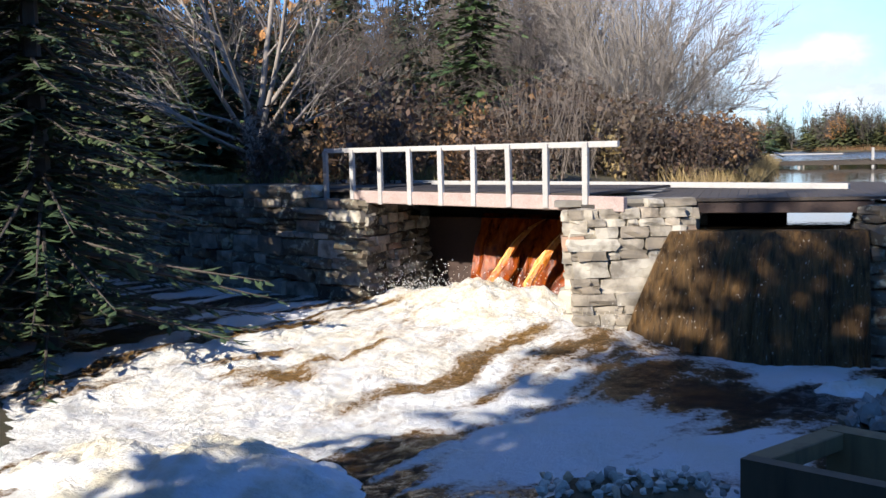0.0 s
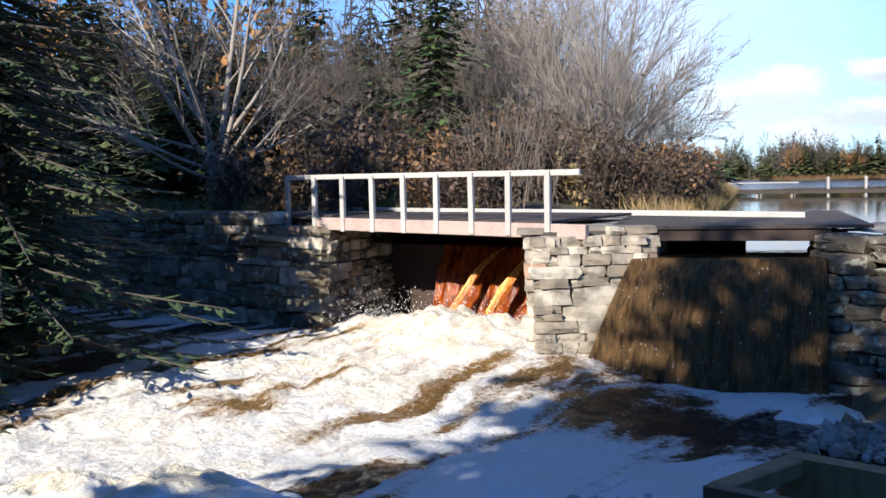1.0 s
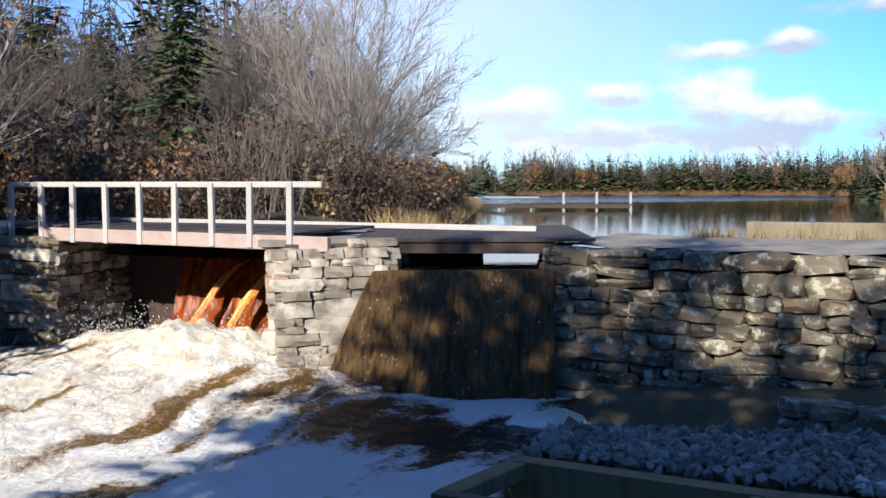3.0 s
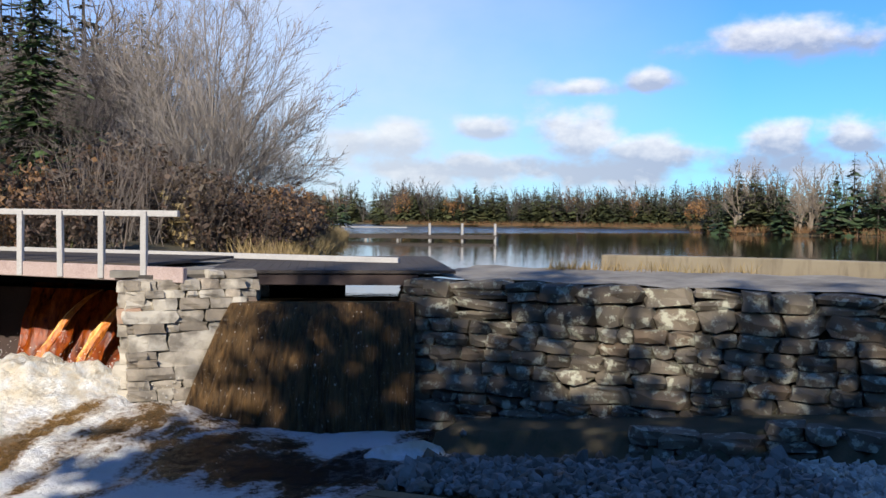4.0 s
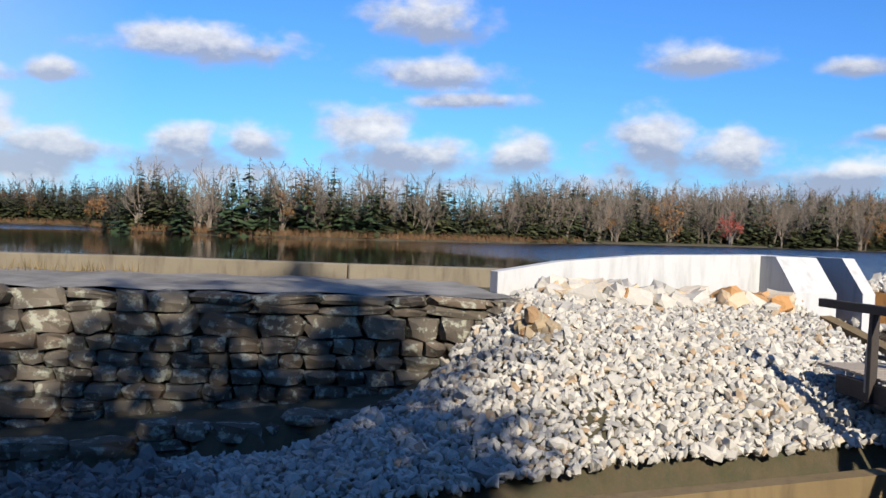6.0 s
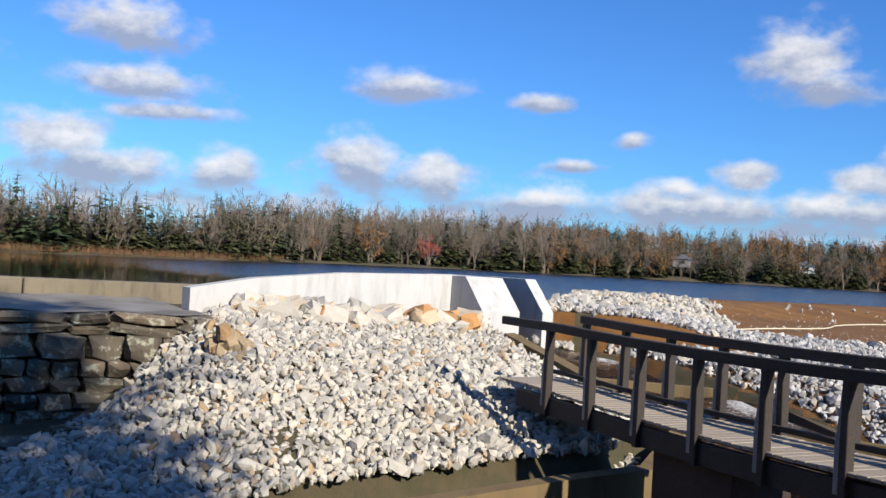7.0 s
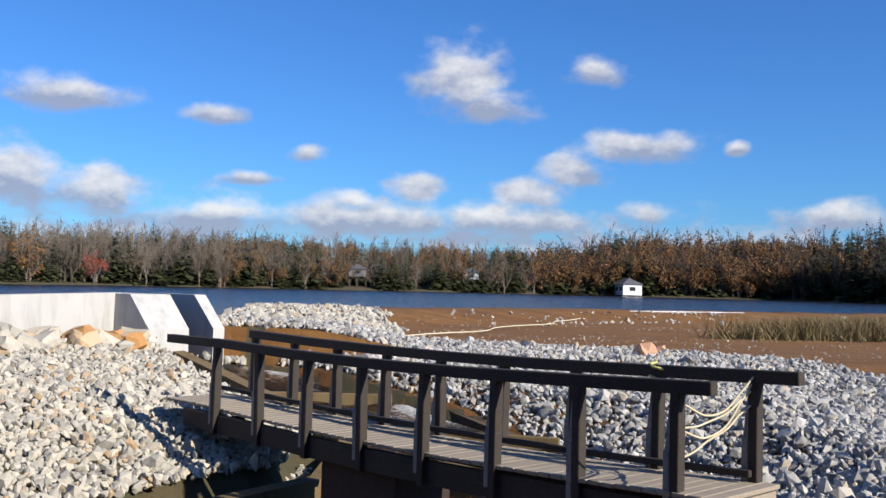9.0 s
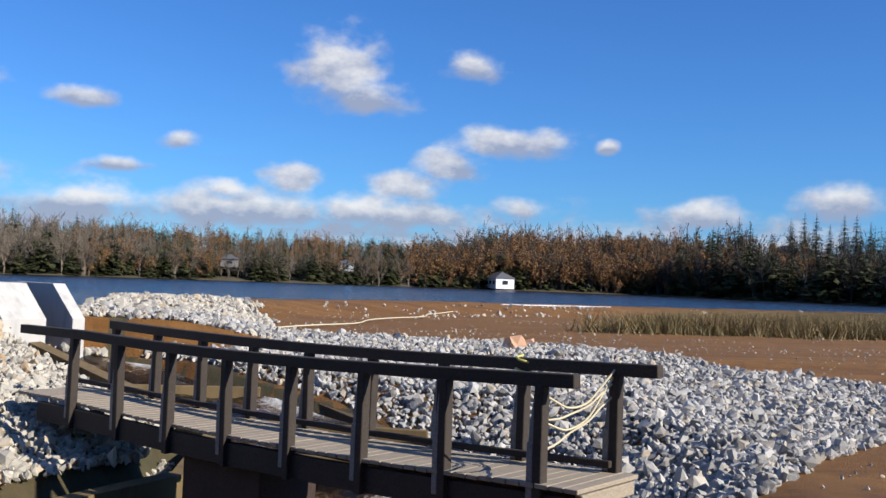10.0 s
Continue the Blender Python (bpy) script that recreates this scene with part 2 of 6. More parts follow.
def mat_foam(put, bump, node, calc, mix, ramp, noise_at, pos, place, rnd, isle):
    blot = noise_at(place, 1.1, 4)
    tiny = noise_at(place, 30, 6, 0.75)
    put("Base Color", mix(ramp(blot, (0.42, 0.0), (0.6, 1.0)), (0.80, 0.80, 0.79), mix(tiny, (0.52, 0.46, 0.34), (0.72, 0.66, 0.52))))
    put("Roughness", 0.95)
    bump(calc("ADD", tiny, calc("MULTIPLY", noise_at(place, 8, 5, 0.6), 2.0)), 0.9, 0.06)


def mat_fall(put, bump, node, calc, mix, ramp, noise_at, pos, place, rnd, isle):
    streak = noise_at(node("ShaderNodeMapping", Vector=place, Scale=(1.0, 1.0, 0.10)).outputs[0], 11.0, 6, 0.72)
    broad = noise_at(node("ShaderNodeMapping", Vector=place, Scale=(1.0, 1.0, 0.15)).outputs[0], 2.4, 4)
    spark = noise_at(node("ShaderNodeMapping", Vector=place, Scale=(1.0, 1.0, 0.4)).outputs[0], 26.0, 3, 0.6)
    col = mix(ramp(streak, (0.35, 0.0), (0.62, 1.0)), (0.018, 0.010, 0.004), (0.125, 0.07, 0.026))
    col = mix(ramp(broad, (0.5, 0.0), (0.72, 0.5)), col, (0.14, 0.083, 0.034))
    col = mix(ramp(spark, (0.67, 0.0), (0.71, 0.85)), col, (0.75, 0.72, 0.66))
    put("Base Color", col)
    put("Roughness", 0.34)
    put("IOR", 1.33)
    bump(calc("ADD", streak, calc("MULTIPLY", broad, 1.5)), 0.9, 0.12)


def mat_amber(put, bump, node, calc, mix, ramp, noise_at, pos, place, rnd, isle):
    streak = noise_at(node("ShaderNodeMapping", Vector=place, Scale=(1.0, 1.0, 0.22)).outputs[0], 6.0, 5, 0.65)
    col = mix(ramp(streak, (0.35, 0.0), (0.7, 1.0)), (0.04, 0.005, 0.001), (0.30, 0.06, 0.005))
    put("Base Color", col)
    put("Roughness", 0.25)
    put("IOR", 1.33)
    put("Subsurface Weight", 0.35)
    put("Subsurface Radius", (0.3, 0.12, 0.03))
    bump(streak, 0.8, 0.08)


def mat_spray(put, bump, node, calc, mix, ramp, noise_at, pos, place, rnd, isle):
    streak = noise_at(node("ShaderNodeMapping", Vector=place, Scale=(1.0, 1.0, 0.3)).outputs[0], 16.0, 5, 0.7)
    put("Base Color", mix(ramp(streak, (0.4, 0.0), (0.75, 1.0)), (0.72, 0.27, 0.03), (0.86, 0.66, 0.3)))
    put("Roughness", 0.5)
    bump(streak, 0.8, 0.06)


def mat_jet(put, bump, node, calc, mix, ramp, noise_at, pos, place, rnd, isle):
    streak = noise_at(node("ShaderNodeMapping", Vector=place, Scale=(1.0, 1.0, 0.25)).outputs[0], 12.0, 5, 0.7)
    put("Base Color", mix(ramp(streak, (0.38, 0.0), (0.72, 1.0)), (0.24, 0.042, 0.003), (0.66, 0.25, 0.022)))
    put("Roughness", 0.35)
    bump(streak, 0.7, 0.05)


def mat_ground(put, bump, node, calc, mix, ramp, noise_at, pos, place, rnd, isle):
    big = noise_at(place, 0.25, 5)
    mid = noise_at(place, 2.0, 6, 0.7)
    fine = noise_at(place, 24, 6, 0.75)
    col = mix(big, (0.085, 0.062, 0.036), (0.13, 0.105, 0.05))
    col = mix(ramp(mid, (0.42, 0.0), (0.66, 0.8)), col, (0.055, 0.06, 0.025))
    put("Base Color", mix(calc("MULTIPLY", fine, 0.6), col, (0.2, 0.16, 0.1), "OVERLAY"))
    put("Roughness", 0.95)
    bump(calc("ADD", fine, mid), 0.7, 0.05)


def mat_dirt(put, bump, node, calc, mix, ramp, noise_at, pos, place, rnd, isle):
    track = noise_at(node("ShaderNodeMapping", Vector=place, Rotation=(0, 0, 0.5), Scale=(1.6, 0.12, 1)).outputs[0], 1.0, 5, 0.7)
    mid = noise_at(place, 1.2, 6, 0.7)
    fine = noise_at(place, 18, 6, 0.75)
    col = mix(ramp(track, (0.35, 0.0), (0.7, 1.0)), (0.165, 0.072, 0.014), (0.30, 0.15, 0.036))
    col = mix(ramp(mid, (0.5, 0.0), (0.72, 0.6)), col, (0.10, 0.048, 0.016))
    put("Base Color", mix(calc("MULTIPLY", fine, 0.5), col, (0.26, 0.14, 0.05), "OVERLAY"))
    put("Roughness", 0.95)
    bump(calc("ADD", fine, mid), 0.8, 0.06)


def mat_path(put, bump, node, calc, mix, ramp, noise_at, pos, place, rnd, isle):
    mid = noise_at(place, 0.8, 5, 0.65)
    fine = noise_at(place, 26, 5, 0.75)
    col = mix(ramp(mid, (0.35, 0.0), (0.65, 1.0)), (0.14, 0.125, 0.105), (0.29, 0.27, 0.235))
    put("Base Color", mix(calc("MULTIPLY", fine, 0.5), col, (0.25, 0.23, 0.2), "OVERLAY"))
    put("Roughness", 0.92)
    bump(fine, 0.5, 0.02)


def leafy(dark, light, tip):
    def build(put, bump, node, calc, mix, ramp, noise_at, pos, place, rnd, isle):
        blot = noise_at(place, 0.5, 3)
        col = mix(isle, dark, light)
        put("Base Color", mix(ramp(blot, (0.45, 0.0), (0.7, 0.6)), col, tip))
        put("Roughness", 0.7)
    return build


def bark(dark, light):
    def build(put, bump, node, calc, mix, ramp, noise_at, pos, place, rnd, isle):
        n = noise_at(node("ShaderNodeMapping", Vector=place, Scale=(1, 1, 0.3)).outputs[0], 6, 5, 0.7)
        put("Base Color", mix(n, dark, light))
        put("Roughness", 0.9)
        bump(n, 0.5, 0.03)
    return build


def plain(colour, rough=0.7, metal=0.0):
    def build(put, bump, node, calc, mix, ramp, noise_at, pos, place, rnd, isle):
        n = noise_at(place, 9, 5, 0.7)
        put("Base Color", mix(calc("MULTIPLY", n, 0.5), colour, tuple(0.7 * c for c in colour)))
        put("Roughness", rough)
        put("Metallic", metal)
    return build


M = {name: material(name, build) for name, build in {
    "fieldstone": mat_fieldstone, "pale_stone": mat_palestone, "riprap": mat_riprap, "riprap_single": mat_riprap_single,
    "rubble": broken("isle", SHADED_RUBBLE), "rubble_single": broken("object", SHADED_RUBBLE), "bank_stone": broken("isle", BANK_GREY), "bank_stone_single": broken("object", BANK_GREY),
    "capstone": mat_capstone, "brown_stone": mat_brownstone,
    "old_concrete": concrete((0.12, 0.095, 0.06), (0.24, 0.20, 0.135), (0.05, 0.034, 0.02)),
    "new_concrete": concrete((0.44, 0.43, 0.41), (0.56, 0.545, 0.52), (0.30, 0.285, 0.26)),
    "flume_concrete": concrete((0.13, 0.085, 0.035), (0.22, 0.155, 0.07), (0.06, 0.04, 0.018)),
    # channel concrete at about half the brightness, for the near wall
    "dark_concrete": concrete((0.06, 0.042, 0.022), (0.12, 0.085, 0.045), (0.03, 0.02, 0.01)),
    "grey_timber": timber((0.36, 0.34, 0.32), (0.16, 0.15, 0.145)),
    "dark_timber": timber((0.062, 0.046, 0.036), (0.02, 0.015, 0.012)),
    "deck_timber": timber((0.42, 0.35, 0.265), (0.22, 0.18, 0.135)),
    "red_timber": timber((0.44, 0.36, 0.33), (0.22, 0.15, 0.13)),
    "white_timber": timber((0.44, 0.42, 0.40), (0.24, 0.23, 0.22)),
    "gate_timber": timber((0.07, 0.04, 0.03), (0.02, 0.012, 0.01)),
    "lake": mat_lake, "river": mat_river, "foam": mat_foam, "fall": mat_fall, "amber": mat_amber, "spray": mat_spray, "jet": mat_jet,
    "ground": mat_ground, "dirt": mat_dirt, "path": mat_path,
    "spruce": leafy((0.014, 0.032, 0.012), (0.045, 0.075, 0.025), (0.07, 0.085, 0.03)),
    "far_spruce": leafy((0.018, 0.025, 0.007), (0.062, 0.068, 0.02), (0.085, 0.08, 0.026)),
    "far_leaf": leafy((0.12, 0.055, 0.02), (0.30, 0.135, 0.035), (0.19, 0.12, 0.03)),
    "pine": leafy((0.03, 0.06, 0.015), (0.06, 0.11, 0.03), (0.07, 0.10, 0.03)),
    "shrub": leafy((0.03, 0.019, 0.013), (0.08, 0.042, 0.025), (0.07, 0.05, 0.022)),
    "dry_grass": leafy((0.12, 0.082, 0.03), (0.27, 0.19, 0.08), (0.17, 0.135, 0.05)),
    "green_grass": leafy((0.05, 0.06, 0.015), (0.13, 0.13, 0.04), (0.18, 0.14, 0.05)),
    "autumn": leafy((0.09, 0.045, 0.02), (0.20, 0.10, 0.035), (0.13, 0.085, 0.03)),
    "red_leaf": leafy((0.3, 0.03, 0.02), (0.4, 0.06, 0.03), (0.3, 0.05, 0.03)),
    "pale_bark": bark((0.13, 0.11, 0.092), (0.31, 0.27, 0.235)), "grey_bark": bark((0.06, 0.047, 0.038), (0.16, 0.13, 0.11)),
    "far_bark": bark((0.10, 0.076, 0.054), (0.23, 0.185, 0.14)),
    "dark_bark": bark((0.03, 0.024, 0.02), (0.08, 0.064, 0.052)),
    "rope": plain((0.62, 0.55, 0.38), 0.8), "yellow_rope": plain((0.55, 0.52, 0.16), 0.7),
    "white_paint": plain((0.8, 0.8, 0.8), 0.6), "dark_roof": plain((0.10, 0.10, 0.11), 0.8), "glass_dark": plain((0.03, 0.035, 0.04), 0.1),
    "white_liner": plain((0.82, 0.83, 0.85), 0.5), "pink_stone": plain((0.55, 0.32, 0.2), 0.85),
}.items()}

# ---------------------------------------------------------------- tools
RNG = np.random.default_rng(7)


def tag(ob, label, category, group="", kind=""):
    return tagged(ob, label, category, group, kind)


def mesh_from(name, verts, faces, mat, smooth=False):
    me = bpy.data.meshes.new(name)
    me.from_pydata([tuple(map(float, v)) for v in verts] if not isinstance(verts, np.ndarray) else verts.tolist(), [], faces if not isinstance(faces, np.ndarray) else faces.tolist())
    for one in mat if isinstance(mat, (list, tuple)) else [mat]:
        me.materials.append(one)
    if smooth:
        me.polygons.foreach_set("use_smooth", [True] * len(me.polygons))
    me.update()
    return me


def part(name, bm, mat, parent=None, label=""):
    """One mesh object from a bmesh, under a thing or a part."""
    me = bpy.data.meshes.new(name)
    bmesh.ops.recalc_face_normals(bm, faces=bm.faces)
    bm.to_mesh(me)
    bm.free()
    me.materials.append(mat)
    ob = new(name, me)
    ob.parent = parent
    return tagged(ob, label)


def piece(name, me, parent, m=None, label=""):
    ob = new(name, me)
    ob.parent = parent
    if m is not None:
        ob.matrix_basis = m
    return tagged(ob, label)


def empty(name, m=None):
    ob = new(name)
    ob.empty_display_size = 0.2
    if m is not None:
        ob.matrix_basis = m
    return ob


def box(bm, size, m=Matrix(), bevel=0.01):
    """A bevelled block, centred."""
    made = bmesh.ops.create_cube(bm, size=1.0, matrix=m @ Matrix.Diagonal((*size, 1)))
    if bevel:
        edges = {e for v in made["verts"] for e in v.link_edges}
        bmesh.ops.bevel(bm, geom=list(edges), offset=bevel, segments=1, affect="EDGES")
    return bm


def beam_between(bm, a, b, width, height, bevel=0.01):
    a, b = Vector(a), Vector(b)
    way = (b - a)
    x = way.normalized()
    side = Vector((0, 0, 1)).cross(x)
    side = side.normalized() if side.length > 1e-4 else Vector((0, 1, 0))
    up = x.cross(side)
    m = Matrix((x, side, up)).transposed().to_4x4()
    m.translation = (a + b) / 2
    return box(bm, (way.length, width, height), m, bevel)


def prism(bm, plan, z0, z1):
    """An upright block over a plan polygon; z1 may be one height or one for each corner."""
    tops = z1 if isinstance(z1, (list, tuple)) else [z1] * len(plan)
    low = [bm.verts.new((x, y, z0)) for x, y in plan]
    high = [bm.verts.new((x, y, z)) for (x, y), z in zip(plan, tops)]
    n = len(plan)
    for i in range(n):
        bm.faces.new((low[i], low[(i + 1) % n], high[(i + 1) % n], high[i]))
    bm.faces.new(high)
    bm.faces.new(low[::-1])
    return bm


_LATTICE = np.random.default_rng(3).random((64, 64, 8))


def vnoise(x, y, layer=0):
    """Smooth value noise, 0 to 1."""
    xi, yi = np.floor(x).astype(int), np.floor(y).astype(int)
    fx, fy = x - xi, y - yi
    fx, fy = fx * fx * (3 - 2 * fx), fy * fy * (3 - 2 * fy)
    g = _LATTICE[:, :, layer % 8]
    a, b = g[xi % 64, yi % 64], g[(xi + 1) % 64, yi % 64]
    c, d = g[xi % 64, (yi + 1) % 64], g[(xi + 1) % 64, (yi + 1) % 64]
    return (a * (1 - fx) + b * fx) * (1 - fy) + (c * (1 - fx) + d * fx) * fy


def fbm(x, y, octaves=4, layer=0):
    total, amp, norm = 0, 1.0, 0.0
    for k in range(octaves):
        total = total + amp * vnoise(x * 2 ** k + 17.3 * k, y * 2 ** k + 5.1 * k, layer + k)
        norm += amp
        amp *= 0.5
    return total / norm


def step(v, a, b):
    u = np.clip((v - a) / (b - a), 0, 1)
    return u * u * (3 - 2 * u)


def seg_dist(x, y, line):
    """Distance to a polyline, and on which side (positive: to its left)."""
    best, side = np.full(np.shape(x), 1e9), np.zeros(np.shape(x))
    for (ax, ay), (bx, by) in zip(line[:-1], line[1:]):
        dx, dy = bx - ax, by - ay
        u = np.clip(((x - ax) * dx + (y - ay) * dy) / (dx * dx + dy * dy), 0, 1)
        d = np.hypot(x - ax - u * dx, y - ay - u * dy)
        s = np.sign(dx * (y - ay) - dy * (x - ax))
        near = d < best
        best, side = np.where(near, d, best), np.where(near, s, side)
    return best, side


def inside(x, y, plan):
    """Whether points lie in a plan polygon."""
    x, y = np.asarray(x, float), np.asarray(y, float)
    hit = np.zeros(x.shape, bool)
    for (ax, ay), (bx, by) in zip(plan, plan[1:] + plan[:1]):
        cross = (ay > y) != (by > y)
        hit ^= cross & (x < ax + (y - ay) * (bx - ax) / (by - ay if by != ay else 1e-9))
    return hit


def grid_mesh(name, xs, ys, zs, mat, smooth=True, keep=None):
    gx, gy = np.meshgrid(xs, ys)
    verts = np.stack([gx.ravel(), gy.ravel(), zs.ravel()], -1)
    nx, ny = len(xs), len(ys)
    i = np.arange(nx * ny).reshape(ny, nx)
    faces = np.stack([i[:-1, :-1], i[:-1, 1:], i[1:, 1:], i[1:, :-1]], -1).reshape(-1, 4)
    if keep is not None:
        faces = faces[keep.ravel()[faces].all(1)]
    return mesh_from(name, verts, faces, mat, smooth)


# ---------------------------------------------------------------- plan
LAKE = 0.0
LEFT_END, BRIDGE_L, BRIDGE_R = (-11.0, 33.2), (-2.75, 26.15), (2.3, 21.3)
PIER_L, PIER_R = (2.2, 21.0), (4.75, 21.2)
WALL_A, WALL_B = (8.1, 20.2), (17.65, 9.35)
CAP_A, SLUICE = (18.6, 10.3), (24.0, 6.9)
DOWN = np.array([-0.66, -0.75])                     # away from the lake
FLUME = [(4.73, 12.68), (7.2, 10.3), (12.0, 5.35), (15.2, 2.35), (16.3, 1.3), (18.6, 1.0), (24.3, 5.5)]           # riprap side of the channel
FLUME_NEAR = [(3.27, 11.5), (10.2, 4.3), (11.8, 1.2), (13.3, -1.9), (15.8, -3.6), (18.4, -3.2), (21.5, -0.9), (25.8, 3.9)]
POOL = [(-60, 70), (-11, 33.2), (-2.75, 26.1), (-0.6, 30), (4.3, 26), (2.4, 21.3), (4.7, 21.5), (8.2, 20.6), (8.7, 19.2), (7.8, 17.9), (6.7, 16.4), (4.9, 13.1), (3.3, 11.6), (2.9, 12.5), (0.9, 12.4), (0.1, 9.0), (-60, 8.0)]
SLOPE = [(8.2, 20.6), (8.7, 19.2), (7.8, 17.9), (6.7, 16.4), (5.3, 14.0), *FLUME, (24.4, 6.9), (18.6, 10.5), WALL_B]
BANK = [(25.8, 3.9), (21.5, -0.9), (18.4, -3.2), (15.8, -3.6), (13.3, -2.6), (11.2, -4.4), (11.9, -5.8), (13.5, -7.2), (15.4, -9.4), (19, -14), (23, -14.1), (24.7, -11.2), (27.4, -10.3), (31, -4), (33, 1), (28, 5.0), (26.2, 5.4)]
HEAP = [(25.5, 4.3), (33, 1.2), (38, 0.5), (46, 1.5), (45, 8.2), (26.5, 6.9), (25.4, 6.1)]
DAM_LINE = [(-40, 58), LEFT_END, BRIDGE_L, (2.25, 21.15), PIER_R, WALL_A, WALL_B, CAP_A, SLUICE, (26, 5), (44, 7), (58, -6), (75, -40), (90, -120), (100, -400)]

# ---------------------------------------------------------------- ground
SHORE_AZ = [-60, 0, 12, 17, 20, 30, 36, 39, 50, 60, 66, 72, 85, 96, 98, 103, 110, 116, 122, 135, 170]
SHORE_R = [300, 260, 250, 235, 185, 172, 165, 118, 112, 128, 165, 190, 225, 260, 275, 285, 295, 275, 265, 150, 60]
HILL_H = [3, 3, 2, 1.5, 0.8, 0.6, 0.6, 0.4, 0.4, 1.4, 4.5, 6.5, 7.5, 8, 6, 16, 17, 11, 11, 3, 3]


def flume_top(x):
    return np.interp(x, [4.8, 7.5, 12, 15, 16.5, 20, 24], [-1.96, -1.96, -1.52, -1.24, -1.15, -0.7, 0.1])


def lake_left(y):
    return np.where(y < 74, 5.0 + (y - 22) * 0.34, 22.7 + (y - 74) * 0.2)


def far_land(x, y):
    """Height of the far shores above the lake, by bearing from the dam; negative where there is water."""
    r, az = np.hypot(x, y), np.degrees(np.arctan2(x, y))
    edge = np.interp(az, SHORE_AZ, SHORE_R) + 10 * (fbm(x * 0.03, y * 0.03, 3, 2) - 0.5)
    out = r - edge
    top = np.interp(az, SHORE_AZ, HILL_H)
    return np.where(out < 0, np.maximum(out * 0.2, -2.5), np.minimum(0.25 + out * 0.16, 0.25 + top * step(out, 0, 90) + out * 0.004))


def ground_height(x, y):
    dam, side = seg_dist(x, y, DAM_LINE)
    lakeside = side > 0
    # lake bed and the banks round it
    left = lake_left(y) - x
    bank = np.where(left > 0, np.minimum(0.15 + left * 0.14, 1.0 + 0.05 * left), np.maximum(left * 0.3, -2.5))
    lake = np.maximum(bank, far_land(x, y))
    # road and fill behind the dam
    wall = np.hypot(WALL_B[0] - WALL_A[0], WALL_B[1] - WALL_A[1])
    ux, uy = (WALL_B[0] - WALL_A[0]) / wall, (WALL_B[1] - WALL_A[1]) / wall
    along = (x - WALL_A[0]) * ux + (y - WALL_A[1]) * uy
    back = -(x - WALL_A[0]) * uy + (y - WALL_A[1]) * ux
    fill = (along > 0.3) & (along < wall + 2.5) & (back > 0.7) & (back < 4.9)
    lake = np.where(fill, 0.43, lake)
    behind = (x <= BRIDGE_L[0] + 0.2) & lakeside & (dam > 0.9) & (dam < 9)
    lake = np.where(behind, 0.72, lake)
    lake = np.where((x < 3) & lakeside & (dam < 40), np.minimum(lake, 0.72 + 0.03 * np.maximum(dam - 6, 0)), lake)
    road = inside(x, y, [(-1.0, 30.3), (4.5, 26.2), (6.2, 28.5), (2.0, 33)])
    lake = np.where(road, 0.7, lake)
    lake = np.where(inside(x, y, [(4.4, 21), (8.5, 19.9), (11, 27.5), (6.6, 28.5)]), -3.3, lake)
    # downstream: pool, terrace, stone slope, channel, works road
    df, _ = seg_dist(x, y, FLUME)
    dn, _ = seg_dist(x, y, FLUME_NEAR)
    dw, _ = seg_dist(x, y, [WALL_A, WALL_B])
    dc, _ = seg_dist(x, y, [WALL_B, CAP_A, SLUICE, (24.6, 6.3)])
    u = np.clip(along / wall, 0, 1.2)
    zb = -2.55 + 1.5 * u
    ft = flume_top(x)
    lower = ft + (zb - 0.5 * step(along, wall - 2.8, wall - 4.4) - ft) * df / (df + np.maximum(dw - 2.3, 0) + 0.05)
    terrace = np.where(dw < 2.2, zb, lower)
    slope = 0.0
    for k in range(8):
        ox, oy = x + 1.1 * math.cos(k * math.pi / 4), y + 1.1 * math.sin(k * math.pi / 4)
        of, _ = seg_dist(ox, oy, FLUME)
        oc, _ = seg_dist(ox, oy, [WALL_B, CAP_A, SLUICE, (24.6, 6.3)])
        slope = slope + (ft + (0.62 - ft) * of / (of + oc + 0.05)) / 8
    riprap = np.where(df < 0.5, ft - 0.3, terrace + (slope - terrace) * step(along, wall - 2.6, wall + 0.3))
    level = -0.42 + 0.42 * step(x, 20, 29) + 0.5 * step(np.hypot(x - 0.6, y), 7, 3)
    works = np.minimum(ft - 0.35 + np.maximum(dn - 0.4, 0) * 0.42, level + 0.08 * fbm(x * 0.2, y * 0.2, 3))
    works = np.maximum(works, np.where(x > 26, 0.64 * step(dam, 6.5, 2.0), -9))
    shore_rise = np.minimum(-2.45 + np.maximum(6.4 - y, 0) * 1.05, 0.1)
    works = np.where(x < 3.4, shore_rise, works)
    down = np.where(inside(x, y, SLOPE), riprap, works)
    down = np.where(inside(x, y, FLUME + FLUME_NEAR[::-1]), ft - 1.2, down)
    left_bank = np.minimum((-9.0 - x - 0.25 * (y - 20)) * 0.35 - 2.6, 2.5)
    down = np.where(inside(x, y, POOL), np.maximum(-3.6, left_bank), down)
    down = np.where(np.hypot(x - 8.1, y - 20.2) < 1.5, np.minimum(down, -2.75), down)
    lake = np.where(np.hypot(x - 7.9, y - 20.4) < 1.5, np.minimum(lake, -2.75), lake)
    front = (dam < 0.9) & (along > 1.4) & (along < wall)
    return np.where(front, riprap, np.where(lakeside & ~inside(x, y, POOL), lake, down))


def spread(lo, hi, near_lo, near_hi, pitch):
    inner = np.arange(near_lo, near_hi + 1e-6, pitch)
    a = near_hi + np.cumsum(pitch * 1.09 ** np.arange(1, 200))
    b = near_lo - np.cumsum(pitch * 1.09 ** np.arange(1, 200))
    return np.concatenate([b[b > lo][::-1], inner, a[a < hi]])


